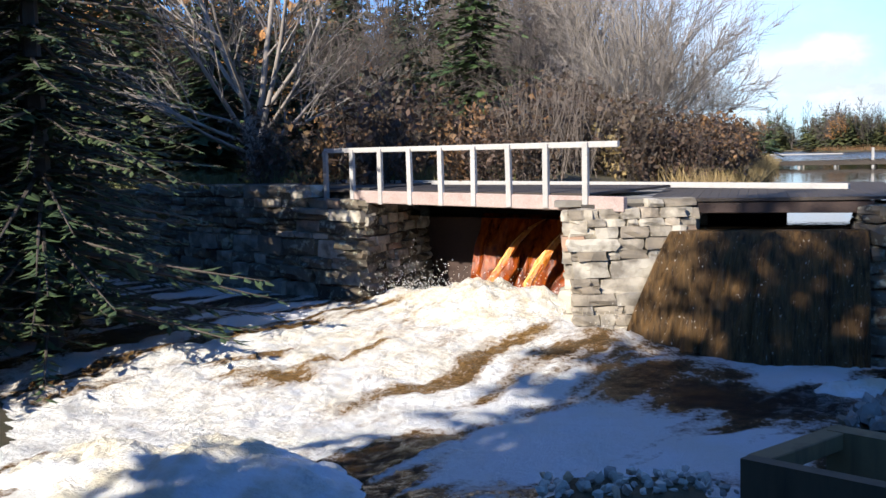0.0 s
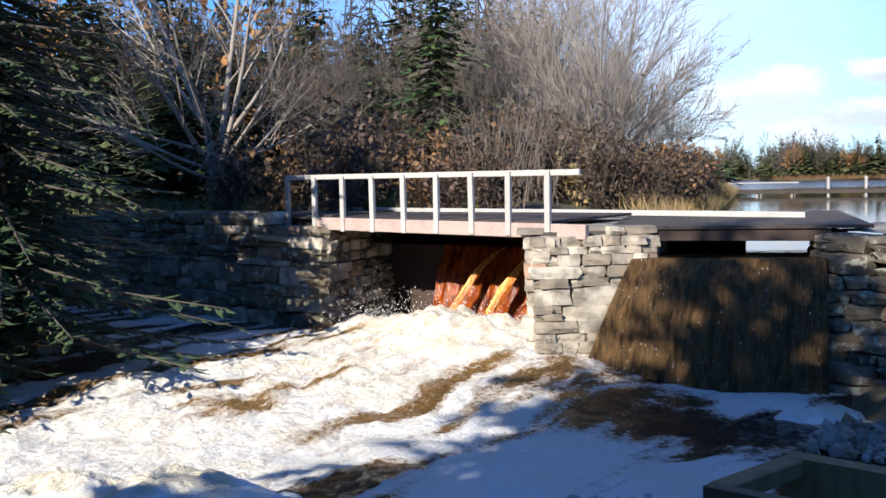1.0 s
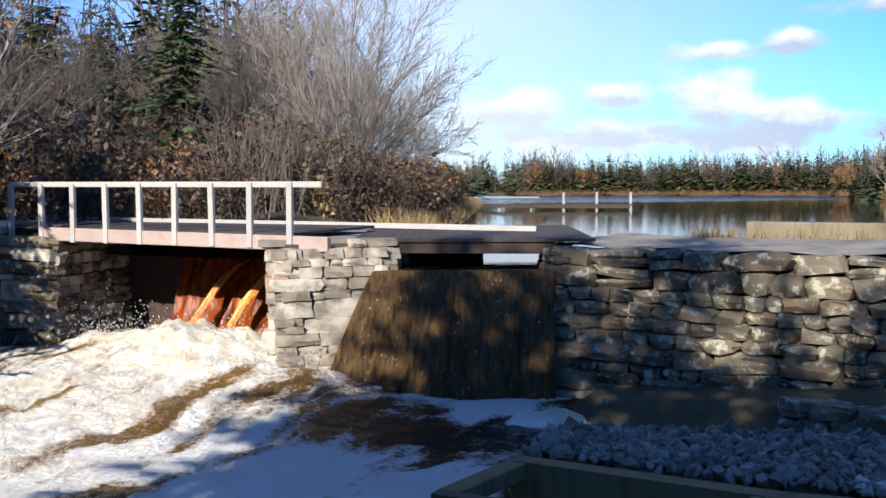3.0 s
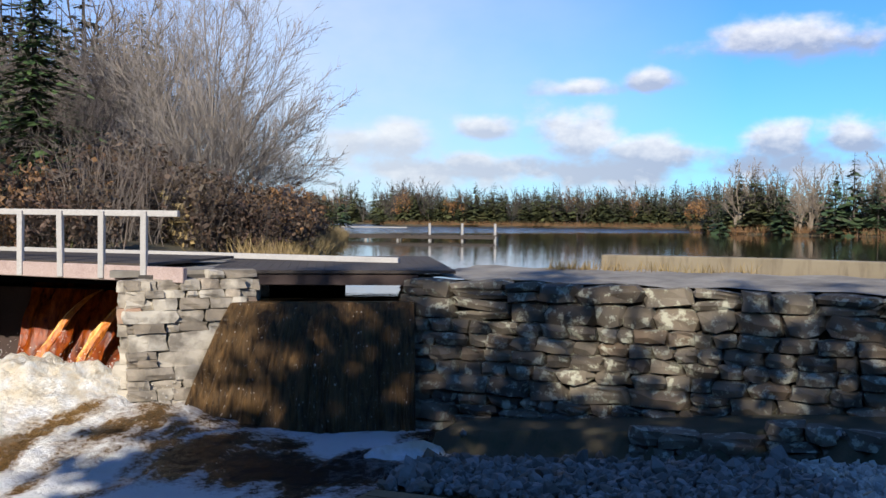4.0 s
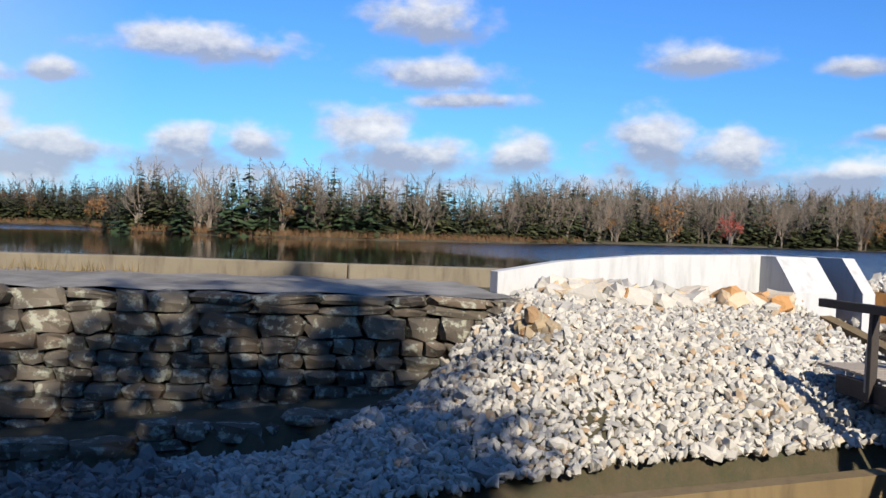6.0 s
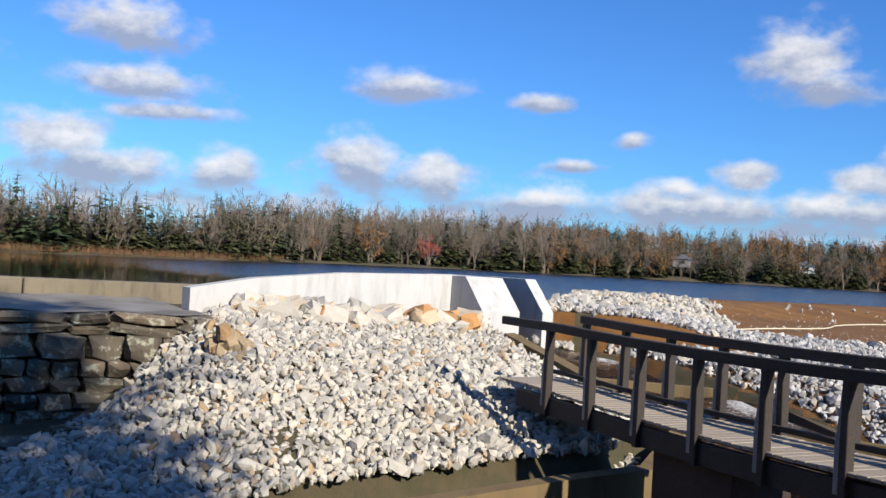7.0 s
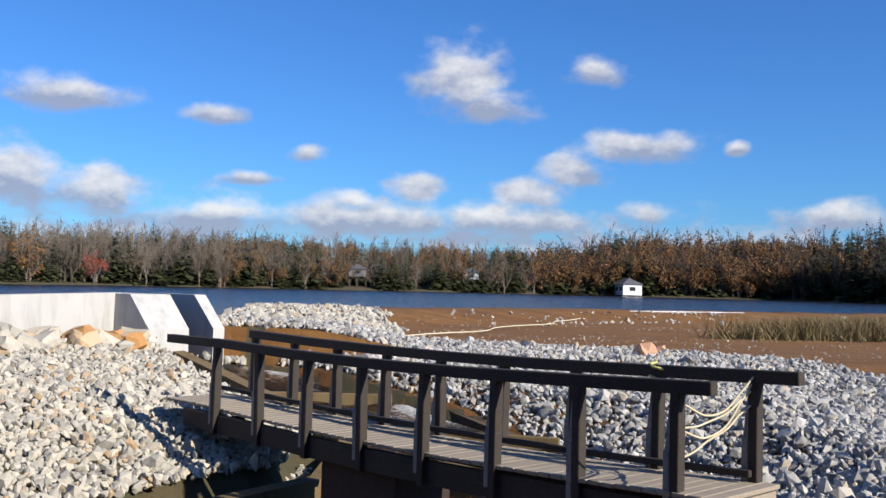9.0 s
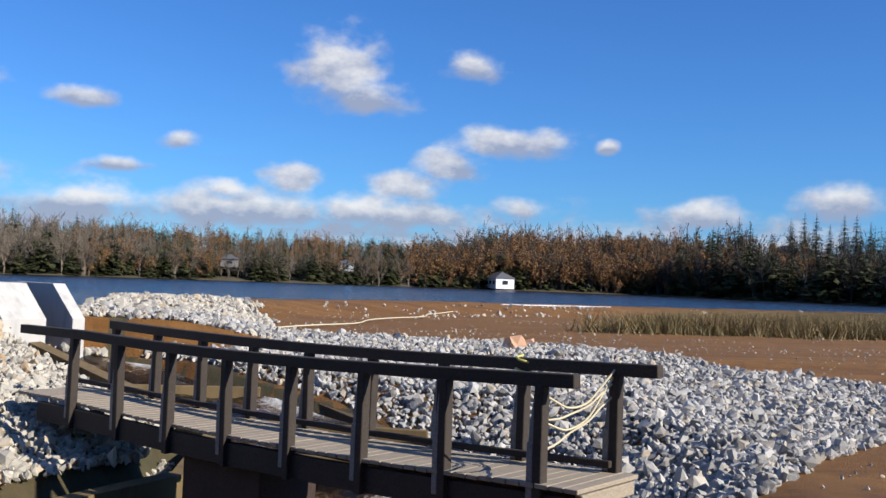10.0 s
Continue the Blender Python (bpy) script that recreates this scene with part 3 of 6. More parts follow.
def build_ground():
    xs, ys = spread(-1500, 1500, -16, 52, 0.4), spread(-1500, 1500, -16, 48, 0.4)
    gx, gy = np.meshgrid(xs, ys)
    z = ground_height(gx, gy) + 0.12 * (fbm(gx * 0.5, gy * 0.5, 4, 1) - 0.5)
    me = grid_mesh("ground", xs, ys, z, [M["ground"], M["dirt"]])
    # bare earth of the works on the far side of the channel
    cx = np.array([p.center[:2] for p in me.polygons])
    dn, sn = seg_dist(cx[:, 0], cx[:, 1], FLUME_NEAR)
    dam, side = seg_dist(cx[:, 0], cx[:, 1], DAM_LINE)
    dirt = (side < 0) & (dn > 0.2) & (cx[:, 0] > 8) & (cx[:, 1] < 12) & (cx[:, 1] > -70) & ~inside(cx[:, 0], cx[:, 1], SLOPE)
    me.polygons.foreach_set("material_index", dirt.astype(int))
    ob = new("ground", me)
    return tagged(ob, "uneven brown earth with moss and leaf litter, bare dirt by the works", "ground", kind="structure")


GROUND = build_ground()


def build_lake():
    bm = bmesh.new()
    # one flat sheet, cut along the dam
    plan = [(-60, 58), (-11, 36), (2.5, 24.6), (5.2, 21.9), (8.6, 20.8), (19.8, 12.6), (24.6, 7.2), (26.4, 5.4), (44, 8.4), (58, -4), (74, -38), (88, -118), (98, -420), (1500, -420), (1500, 1500), (-1500, 1500), (-1500, 400)]
    bm.faces.new([bm.verts.new((x, y, LAKE)) for x, y in plan])
    return tagged(part("lake_water", bm, M["lake"]), "dark tannin-stained lake, calm by the dam and rippled blue further out", "lake", kind="structure")


build_lake()

# ---------------------------------------------------------------- stone
def stone_mesh(name, mat, seed, boxy=0.6, jitter=0.07):
    """A rounded rough block about one unit across."""
    rng = np.random.default_rng(seed)
    bm = bmesh.new()
    bmesh.ops.create_cube(bm, size=1.0)
    bmesh.ops.subdivide_edges(bm, edges=list(bm.edges), cuts=1, use_grid_fill=True)
    for v in bm.verts:
        p = v.co.copy()
        n = p.normalized() * 0.62
        v.co = p * boxy + n * (1 - boxy) + Vector(rng.uniform(-jitter, jitter, 3)) * (1.0 if p.length > 0.6 else 0.8)
    me = bpy.data.meshes.new(name)
    bm.to_mesh(me)
    bm.free()
    me.materials.append(mat)
    return me


WALL_STONES = [stone_mesh("stone", M["fieldstone"], k, 0.52, 0.10) for k in range(10)]
PALE_STONES = [stone_mesh("stone", M["pale_stone"], 20 + k, 0.72, 0.06) for k in range(10)]
BROWN_STONES = [stone_mesh("stone", M["brown_stone"], 40 + k, 0.5, 0.1) for k in range(5)]


def lay_stones(parent, a, b, low, high, stones, rng, course=(0.28, 0.5), length=(0.5, 1.2), batter=0.12, depth=0.55, tilt=1.0):
    """Courses of stones on the face from a to b; low and high: heights as functions of 0..1 along it. The face looks to the right of a->b."""
    a, b = np.array(a, float), np.array(b, float)
    span = np.hypot(*(b - a))
    ux, uy = (b - a) / span
    nx, ny = uy, -ux
    angle = math.atan2(uy, ux)
    z = max(high(0), high(0.5), high(1))
    bottom = min(low(0), low(0.5), low(1)) - 0.25
    while z > bottom:
        h = rng.uniform(*course) * rng.choice([0.75, 1.0, 1.0, 1.3])
        s = -rng.uniform(0, 0.4)
        while s < span:
            w = rng.uniform(*length) * (0.75 + 0.5 * (h > sum(course) / 2))
            mid = min(max(s + w / 2, w * 0.4), span - w * 0.35)
            f = mid / span
            zz = z - h / 2
            if low(f) - h * 0.8 < zz < high(f) + 0.02:
                # now and then two thin stones take the place of one
                thin = rng.random() < 0.22 and h > 0.3
                for k in range(2 if thin else 1):
                    hh = h * (0.5 if thin else 1.0)
                    zc = zz + (k - 0.5) * h * 0.5 if thin else zz
                    out = batter * (high(f) - zc) - depth / 2 + 0.14 + rng.uniform(-0.08, 0.08)
                    x, y = a + (b - a) * f + np.array([nx, ny]) * out
                    m = pose(x, y, zc, rng.uniform(-5, 5) * tilt, rng.uniform(-6, 6) * tilt, math.degrees(angle) + rng.uniform(-4, 4) * tilt) @ Matrix.Diagonal((w * 0.97, depth, hh, 1))
                    piece("stone", stones[rng.integers(len(stones))], parent, m)
            s += w
        z -= h


def core_wall(name, plan, z0, z1, mat, label):
    bm = prism(bmesh.new(), plan, z0, z1)
    return tagged(part(name, bm, mat), label, "stone wall", kind="structure")


def inward(p, d):
    """A plan point moved d metres away from the river."""
    return (p[0] - DOWN[0] * d, p[1] - DOWN[1] * d)


rng = np.random.default_rng(11)
M["core"] = material("core", plain((0.055, 0.048, 0.04), 0.95))

# long dry-stone wall beside the spillway
right_wall = core_wall("wall_spillway_bank", [inward(WALL_A, 0.22), inward(WALL_A, 1.6), inward(WALL_B, 1.6), inward(WALL_B, 0.22)], -3.2, 0.36, M["core"],
                       "long dry-stone retaining wall of grey lichened fieldstone")
# pier between the two openings
PIER_B = [(PIER_L[0] + 0.25, PIER_L[1] + 0.28), (PIER_R[0] - 0.3, PIER_R[1] + 0.28), (PIER_R[0] + 0.8, 26.5), (PIER_L[0] + 1.3, 26.5)]
pier = core_wall("wall_pier", PIER_B, -3.4, 0.55, M["core"], "pale coursed stone pier between the two dam openings")
# left abutment
ABUT = (-2.75, 26.0)
left_wall = core_wall("wall_abutment", [inward(ABUT, 0.3), inward((-0.9, 30.2), 0.2), inward((-1.5, 31.2), 3), inward(LEFT_END, 3), inward(LEFT_END, 0.25)], -3.4, 0.86, M["core"],
                      "rough stone abutment wall in deep tree shade")


def right_low(f):
    return -2.6 + 1.55 * f


def build_path():
    """Packed gravel on top of the long wall, with the deck lines beside it."""
    n = 26
    xs, faces = [], []
    for i in range(n + 1):
        f = i / n
        p = (WALL_A[0] + (WALL_B[0] - WALL_A[0]) * f, WALL_A[1] + (WALL_B[1] - WALL_A[1]) * f)
        for k in range(7):
            d = 0.32 + 4.35 * k / 6
            q = inward(p, d)
            xs.append((q[0], q[1], 0.47 + 0.03 * math.sin(i * 1.7 + k * 2.1) + 0.012 * k))
    for i in range(n):
        for k in range(6):
            j = i * 7 + k
            faces.append((j, j + 7, j + 8, j + 1))
    return tagged(new("path", mesh_from("path", xs, faces, M["path"], True)), "packed grey gravel path on top of the stone wall", "path", kind="structure")


build_path()

# concrete kerb wall along the lake edge of the path
KERB = [(13.95, 21.9), (16.7, 19.3), (19.2, 14.9), (21.6, 12.0)]


def build_kerb():
    bm = bmesh.new()
    for (ax, ay), (bx, by) in zip(KERB[:-1], KERB[1:]):
        beam_between(bm, (ax, ay, 0.36), (bx, by, 0.36), 0.45, 1.02, 0.03)
    return tagged(part("kerb_wall", bm, M["old_concrete"]), "weathered concrete parapet kerb with broken mossy edge by the lake", "parapet", kind="structure")


build_kerb()

# new white concrete wing wall and sluice
def build_sluice():
    root = empty("sluice", pose(0, 0, 0))
    tagged(root, "new white concrete sluice with wing walls and a dark water slot", "sluice")
    bm = bmesh.new()
    pts = [(18.9, 10.7, 0.92), (20.2, 9.9, 1.16), (22.0, 8.7, 1.34), (24.5, 6.8, 1.42)]
    for (ax, ay, az_), (bx, by, bz) in zip(pts[:-1], pts[1:]):
        bm = bmesh.new()
        d = Vector((bx - ax, by - ay, 0)).normalized()
        n = Vector((d.y, -d.x, 0)) * 0.17
        prism(bm, [(ax + n.x, ay + n.y), (bx + n.x, by + n.y), (bx - n.x, by - n.y), (ax - n.x, ay - n.y)], -0.6, [az_, bz, bz, az_])
        part("wing_wall", bm, M["new_concrete"], root)
    # two upstanding cheeks with sloped noses, towards the channel
    run, across = Vector((-0.6, -0.8, 0)), Vector((0.8, -0.6, 0))
    start = Vector((24.4, 6.9, 0))
    for off, thick in ((0.0, 1.12), (1.85, 0.35)):
        base = start + across * off
        bm = bmesh.new()
        prof = [(-0.9, 1.40), (0.73, 1.40), (1.45, 0.62), (1.45, -0.7), (-0.9, -0.7)]
        left = [bm.verts.new(base + run * r + Vector((0, 0, z))) for r, z in prof]
        right = [bm.verts.new(base + across * thick + run * r + Vector((0, 0, z))) for r, z in prof]
        bm.faces.new(left)
        bm.faces.new(right[::-1])
        for i in range(5):
            j = (i + 1) % 5
            bm.faces.new((left[i], right[i], right[j], left[j]))
        part("cheek_wall", bm, M["new_concrete"], root)
    bm = bmesh.new()
    mid = start + across * 1.48 + run * -0.4
    beam_between(bm, mid - across * 0.36 + Vector((0, 0, 0.2)), mid + across * 0.36 + Vector((0, 0, 0.2)), 0.2, 1.9, 0.01)
    part("stop_board", bm, M["dark_timber"], root, "dark wet timber stop boards")
    return root


build_sluice()

# ---------------------------------------------------------------- channel below the sluice
def offset_line(line, d):
    out = []
    for i, (x, y) in enumerate(line):
        a, b = line[max(i - 1, 0)], line[min(i + 1, len(line) - 1)]
        t = Vector((b[0] - a[0], b[1] - a[1])).normalized()
        out.append((x - t.y * d, y + t.x * d))
    return out


def build_channel():
    for name, line, d in (("channel_wall_bank", FLUME, -0.3), ("channel_wall_near", FLUME_NEAR, -0.2)):
        other = offset_line(line, d)
        bm = bmesh.new()
        for i in range(len(line) - 1):
            a, b, c, e = line[i], line[i + 1], other[i + 1], other[i]
            za, zb_ = float(flume_top(a[0])) + 0.06, float(flume_top(b[0])) + 0.06
            if line is FLUME_NEAR:                       # stones cover the upper part of this wall
                za, zb_ = za - 0.4 * (i > 2), zb_ - (0.9 if i == len(line) - 2 else 0.4 * (i > 1))
            prism(bm, [a, b, c, e], -3.6, [za, zb_, zb_, za])
        tagged(part(name, bm, M["flume_concrete" if line is FLUME else "dark_concrete"]), "brown stained concrete channel wall", "channel wall", kind="structure")
    # stepped water in the channel
    cross = []
    for i, ((ax, ay), (bx, by)) in enumerate(zip(FLUME, [(3.27, 11.5), (5.6, 9.0), (10.2, 4.3), (11.8, 1.2), (13.3, -1.9), (17.2, -3.4), (25.8, 3.9)])):
        cross.append(((ax, ay), (bx, by)))
    verts, faces, foam = [], [], []
    total = 110
    for i in range(total + 1):
        s = i / total * (len(cross) - 1)
        k = min(int(s), len(cross) - 2)
        f = s - k
        a = [cross[k][0][j] * (1 - f) + cross[k + 1][0][j] * f for j in (0, 1)]
        b = [cross[k][1][j] * (1 - f) + cross[k + 1][1][j] * f for j in (0, 1)]
        climb = 6.0 * i / total
        top = -2.62 + 2.3 * max(0, i / total - 0.45) / 0.55
        stair = (climb * 2 % 1)
        for j in range(13):
            g = j / 12
            z = top + 0.05 * math.sin(i * 0.9 + j) + 0.06 * float(vnoise(np.array(i * 0.7), np.array(j * 0.9)))
            verts.append((a[0] * (1 - g) + b[0] * g, a[1] * (1 - g) + b[1] * g, z))
            foam.append(0.14 + 0.5 * (stair > 0.6) * float(vnoise(np.array(i * 0.5), np.array(j * 0.5), 3)) + 0.1 * float(vnoise(np.array(i * 0.9), np.array(j * 0.6), 5)))
    for i in range(total):
        for j in range(12):
            q = i * 13 + j
            faces.append((q, q + 1, q + 14, q + 13))
    me = mesh_from("channel_water", verts, faces, M["river"], True)
    me.attributes.new("foam", "FLOAT", "POINT").data.foreach_set("value", foam)
    tagged(new("channel_water", me), "amber shallow water stepping down the channel", "water", kind="structure")
    # timber weirs across the channel
    for f in (3.7, 4.25, 4.7, 5.1, 5.5):
        k = min(int(f), len(cross) - 2)
        g = f - k
        a = [cross[k][0][j] * (1 - g) + cross[k + 1][0][j] * g for j in (0, 1)]
        b = [cross[k][1][j] * (1 - g) + cross[k + 1][1][j] * g for j in (0, 1)]
        z = -2.5 + 2.3 * max(0, f / 6 - 0.45) / 0.55
        bm = beam_between(bmesh.new(), (*a, z - 0.1), (*b, z - 0.1), 0.14, 0.42, 0.01)
        tagged(part("weir_board", bm, M["flume_concrete"]), "low brown weir across the channel", "weir", "weirs in the channel")
    # struts across the lower channel
    for f in (0.03, 0.97):
        a = [cross[0][0][j] * (1 - f) + cross[1][0][j] * f for j in (0, 1)]
        b = [cross[0][1][j] * (1 - f) + cross[1][1][j] * f for j in (0, 1)]
        bm = beam_between(bmesh.new(), (*a, -2.02), (*b, -2.02), 0.3, 0.22, 0.015)
        tagged(part("channel_strut", bm, M["flume_concrete"]), "concrete strut across the channel", "strut", "struts in the channel")


build_channel()

# ---------------------------------------------------------------- river
def pool_level(x, y):
    return -2.72 + 0.62 * step(y, 15.5, 21.5) * step(x, 6.0, 2.2) + 0.0 * x


def in_pool(x, y):
    dam, side = seg_dist(x, y, DAM_LINE)
    return (side < 0) | (dam < 2.2) | ((x > -2.9) & (x < 3.2) & (dam < 5))


def build_river():
    xs, ys = np.arange(-30, 9.6, 0.085), np.arange(9.5, 34, 0.085)
    gx, gy = np.meshgrid(xs, ys)
    # flow runs from the left opening towards the camera's left
    cx, cy = 0.0, 22.6
    fx, fy = -0.72, -0.69
    along = (gx - cx) * fx + (gy - cy) * fy
    across = -(gx - cx) * fy + (gy - cy) * fx            # positive towards the dark bank
    width = 3.0 + 0.22 * np.maximum(along, 0)
    tongue = np.exp(-(across / width) ** 2) * step(along, 30, 2)
    churn = np.exp(-((((gx - 0.3) * 0.75 - (gy - 22.9) * 0.66) / 3.0) ** 2 + (((gx - 0.3) * 0.66 + (gy - 22.9) * 0.75) / 1.5) ** 2))
    lumps = fbm(gx * 1.1, gy * 1.1, 4, 0)
    z = pool_level(gx, gy) + 0.10 * (fbm(gx * 0.6, gy * 0.6, 4, 2) - 0.5) + tongue * 0.32 * (lumps - 0.45) + churn * (1.1 * lumps + 0.2)
    z += (0.06 + 0.22 * np.maximum(tongue * 0.7, churn)) * (fbm(gx * 2.6, gy * 2.6, 4, 4) - 0.5) + (0.03 + 0.10 * np.maximum(tongue, churn)) * (fbm(gx * 5.5, gy * 5.5, 3, 6) - 0.5)
    splash = np.exp(-(((gx - 5.9) / 2.2) ** 2 + ((gy - 19.0) / 0.8) ** 2))
    z += splash * 0.22 * lumps
    # foam drawn out along the current in swirls
    warp = 1.3 * (fbm(gx * 0.35, gy * 0.35, 3, 5) - 0.5)
    streak = fbm((gx * fx + gy * fy) * 0.42 + warp, (-gx * fy + gy * fx) * 1.7 + 2.6 * warp, 6, 3)
    foam = -0.42 + 1.55 * streak
    foam += 0.30 * tongue + 0.34 * churn
    calm = step(gx, 7.5, 1.0) * step(gy, 19.5, 16.5)
    foam += 0.16 * calm
    raft = np.exp(-(((gx - 1.8) / 3.2) ** 2 + ((gy - 14.4) / 1.7) ** 2))
    foam += 0.42 * raft
    patch = np.exp(-(((gx - 5.6 + 0.35 * (gy - 16.5)) / 1.6) ** 2 + ((gy - 16.7) / 0.85) ** 2))
    foam -= 0.62 * patch
    foam += 0.45 * np.exp(-(((gx - 7.1) / 0.9) ** 2 + ((gy - 17.9) / 0.6) ** 2)) + 0.35 * splash
    # less foam, so a darker surface, towards the left bank
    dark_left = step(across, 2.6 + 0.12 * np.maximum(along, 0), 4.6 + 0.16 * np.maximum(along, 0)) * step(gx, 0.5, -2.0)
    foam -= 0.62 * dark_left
    foam += 0.42 * np.exp(-(((gx + 6.0) / 2.6) ** 2 + ((gy - 28.2) / 0.9) ** 2))
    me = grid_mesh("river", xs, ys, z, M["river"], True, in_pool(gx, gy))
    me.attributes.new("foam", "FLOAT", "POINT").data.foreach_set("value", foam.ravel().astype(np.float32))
    cream = np.clip(0.9 * churn + 0.75 * tongue * step(along, 16, 3), 0, 1)
    me.attributes.new("cream", "FLOAT", "POINT").data.foreach_set("value", cream.ravel().astype(np.float32))
    tagged(new("river_water", me), "dark tannin river covered with drifting white foam below the dam", "water", kind="structure")


build_river()


def build_foam_pile(name, cx, cy, rx, ry, high, seed):
    n, rings = 90, 34
    verts, faces = [], []
    for i in range(rings + 1):
        for j in range(n):
            a, r = 2 * math.pi * j / n, i / rings
            wob = 1 + 0.22 * (float(vnoise(np.array(3 * math.cos(a) + 9 + seed), np.array(3 * math.sin(a) + 9), 1)) - 0.5)
            x, y = cx + rx * r * wob * math.cos(a), cy + ry * r * wob * math.sin(a)
            lump = float(fbm(np.array(x * 1.6 + seed), np.array(y * 1.6), 5, 2))
            verts.append((x, y, -2.72 + high * (1 - r ** 2.4) * (0.45 + 0.75 * lump) - 0.12 * r + 0.22 * (float(fbm(np.array(x * 4.5), np.array(y * 4.5 + seed), 3, 4)) - 0.5)))
    for i in range(rings):
        for j in range(n):
            k = (j + 1) % n
            faces.append((i * n + j, i * n + k, (i + 1) * n + k, (i + 1) * n + j))
    tagged(new(name, mesh_from(name, verts, faces, M["foam"], True)), "lumpy pile of cream and white foam on the river", "foam", kind="stuff")


build_foam_pile("foam_pile", -3.7, 13.0, 2.3, 1.5, 0.75, 1)
build_foam_pile("foam_raft", -5.4, 13.9, 1.7, 1.1, 0.5, 6)
build_foam_pile("foam_clump", 7.1, 17.6, 1.0, 0.55, 0.3, 9)


def build_fall():
    """The brown sheet over the spillway: it leaves the crest, bows out and spreads as it drops."""
    nu, nv = 150, 60
    a, b = Vector((4.6, 21.35, 0)), Vector((8.15, 20.35, 0))
    out = Vector((-0.29, -0.957, 0))
    verts, faces = [], []
    for i in range(nv + 1):
        f = i / nv
        z = -0.02 - 2.85 * max(0, f - 0.08) / 0.92
        throw = 0.25 + 0.95 * math.sqrt(f)
        for j in range(nu + 1):
            g = j / nu
            p = a.lerp(b, g) + out * throw + (a - b).normalized() * (1.35 * f ** 0.8 * (1 - g) ** 2.4)
            rough = 0.16 * (float(vnoise(np.array(j * 0.35), np.array(i * 0.05), 1)) - 0.5) + 0.07 * (float(vnoise(np.array(j * 0.9), np.array(i * 0.14), 4)) - 0.5)
            p += out * rough * (0.3 + f)
            verts.append((p.x, p.y, z - 0.06 * (1 - g) * f))
    for i in range(nv):
        for j in range(nu):
            q = i * (nu + 1) + j
            faces.append((q, q + 1, q + nu + 2, q + nu + 1))
    tagged(new("waterfall", mesh_from("waterfall", verts, faces, M["fall"], True)), "brown tannin-stained sheet of water falling over the spillway", "waterfall")
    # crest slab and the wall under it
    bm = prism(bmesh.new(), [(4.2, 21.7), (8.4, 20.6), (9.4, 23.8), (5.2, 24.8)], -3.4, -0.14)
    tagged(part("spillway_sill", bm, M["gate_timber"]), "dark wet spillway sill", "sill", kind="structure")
    # water sliding up to the crest
    bm = bmesh.new()
    bm.faces.new([bm.verts.new(v) for v in ((4.55, 21.1, -0.02), (8.2, 20.05, -0.02), (9.6, 24.6, 0.004), (5.4, 25.6, 0.004))])
    tagged(part("crest_water", bm, M["lake"]), "dark water drawing down to the crest", "water", kind="structure")


build_fall()


def jet_mesh(verts, faces, cols):
    """Amber sheet with a pale broken edge on its outer side."""
    me = mesh_from("water_jet", verts, faces, M["jet"], True)
    me.materials.append(M["spray"])
    me.polygons.foreach_set("material_index", [int(f[0] % (cols + 1) > cols * 0.62) for f in faces])
    return me


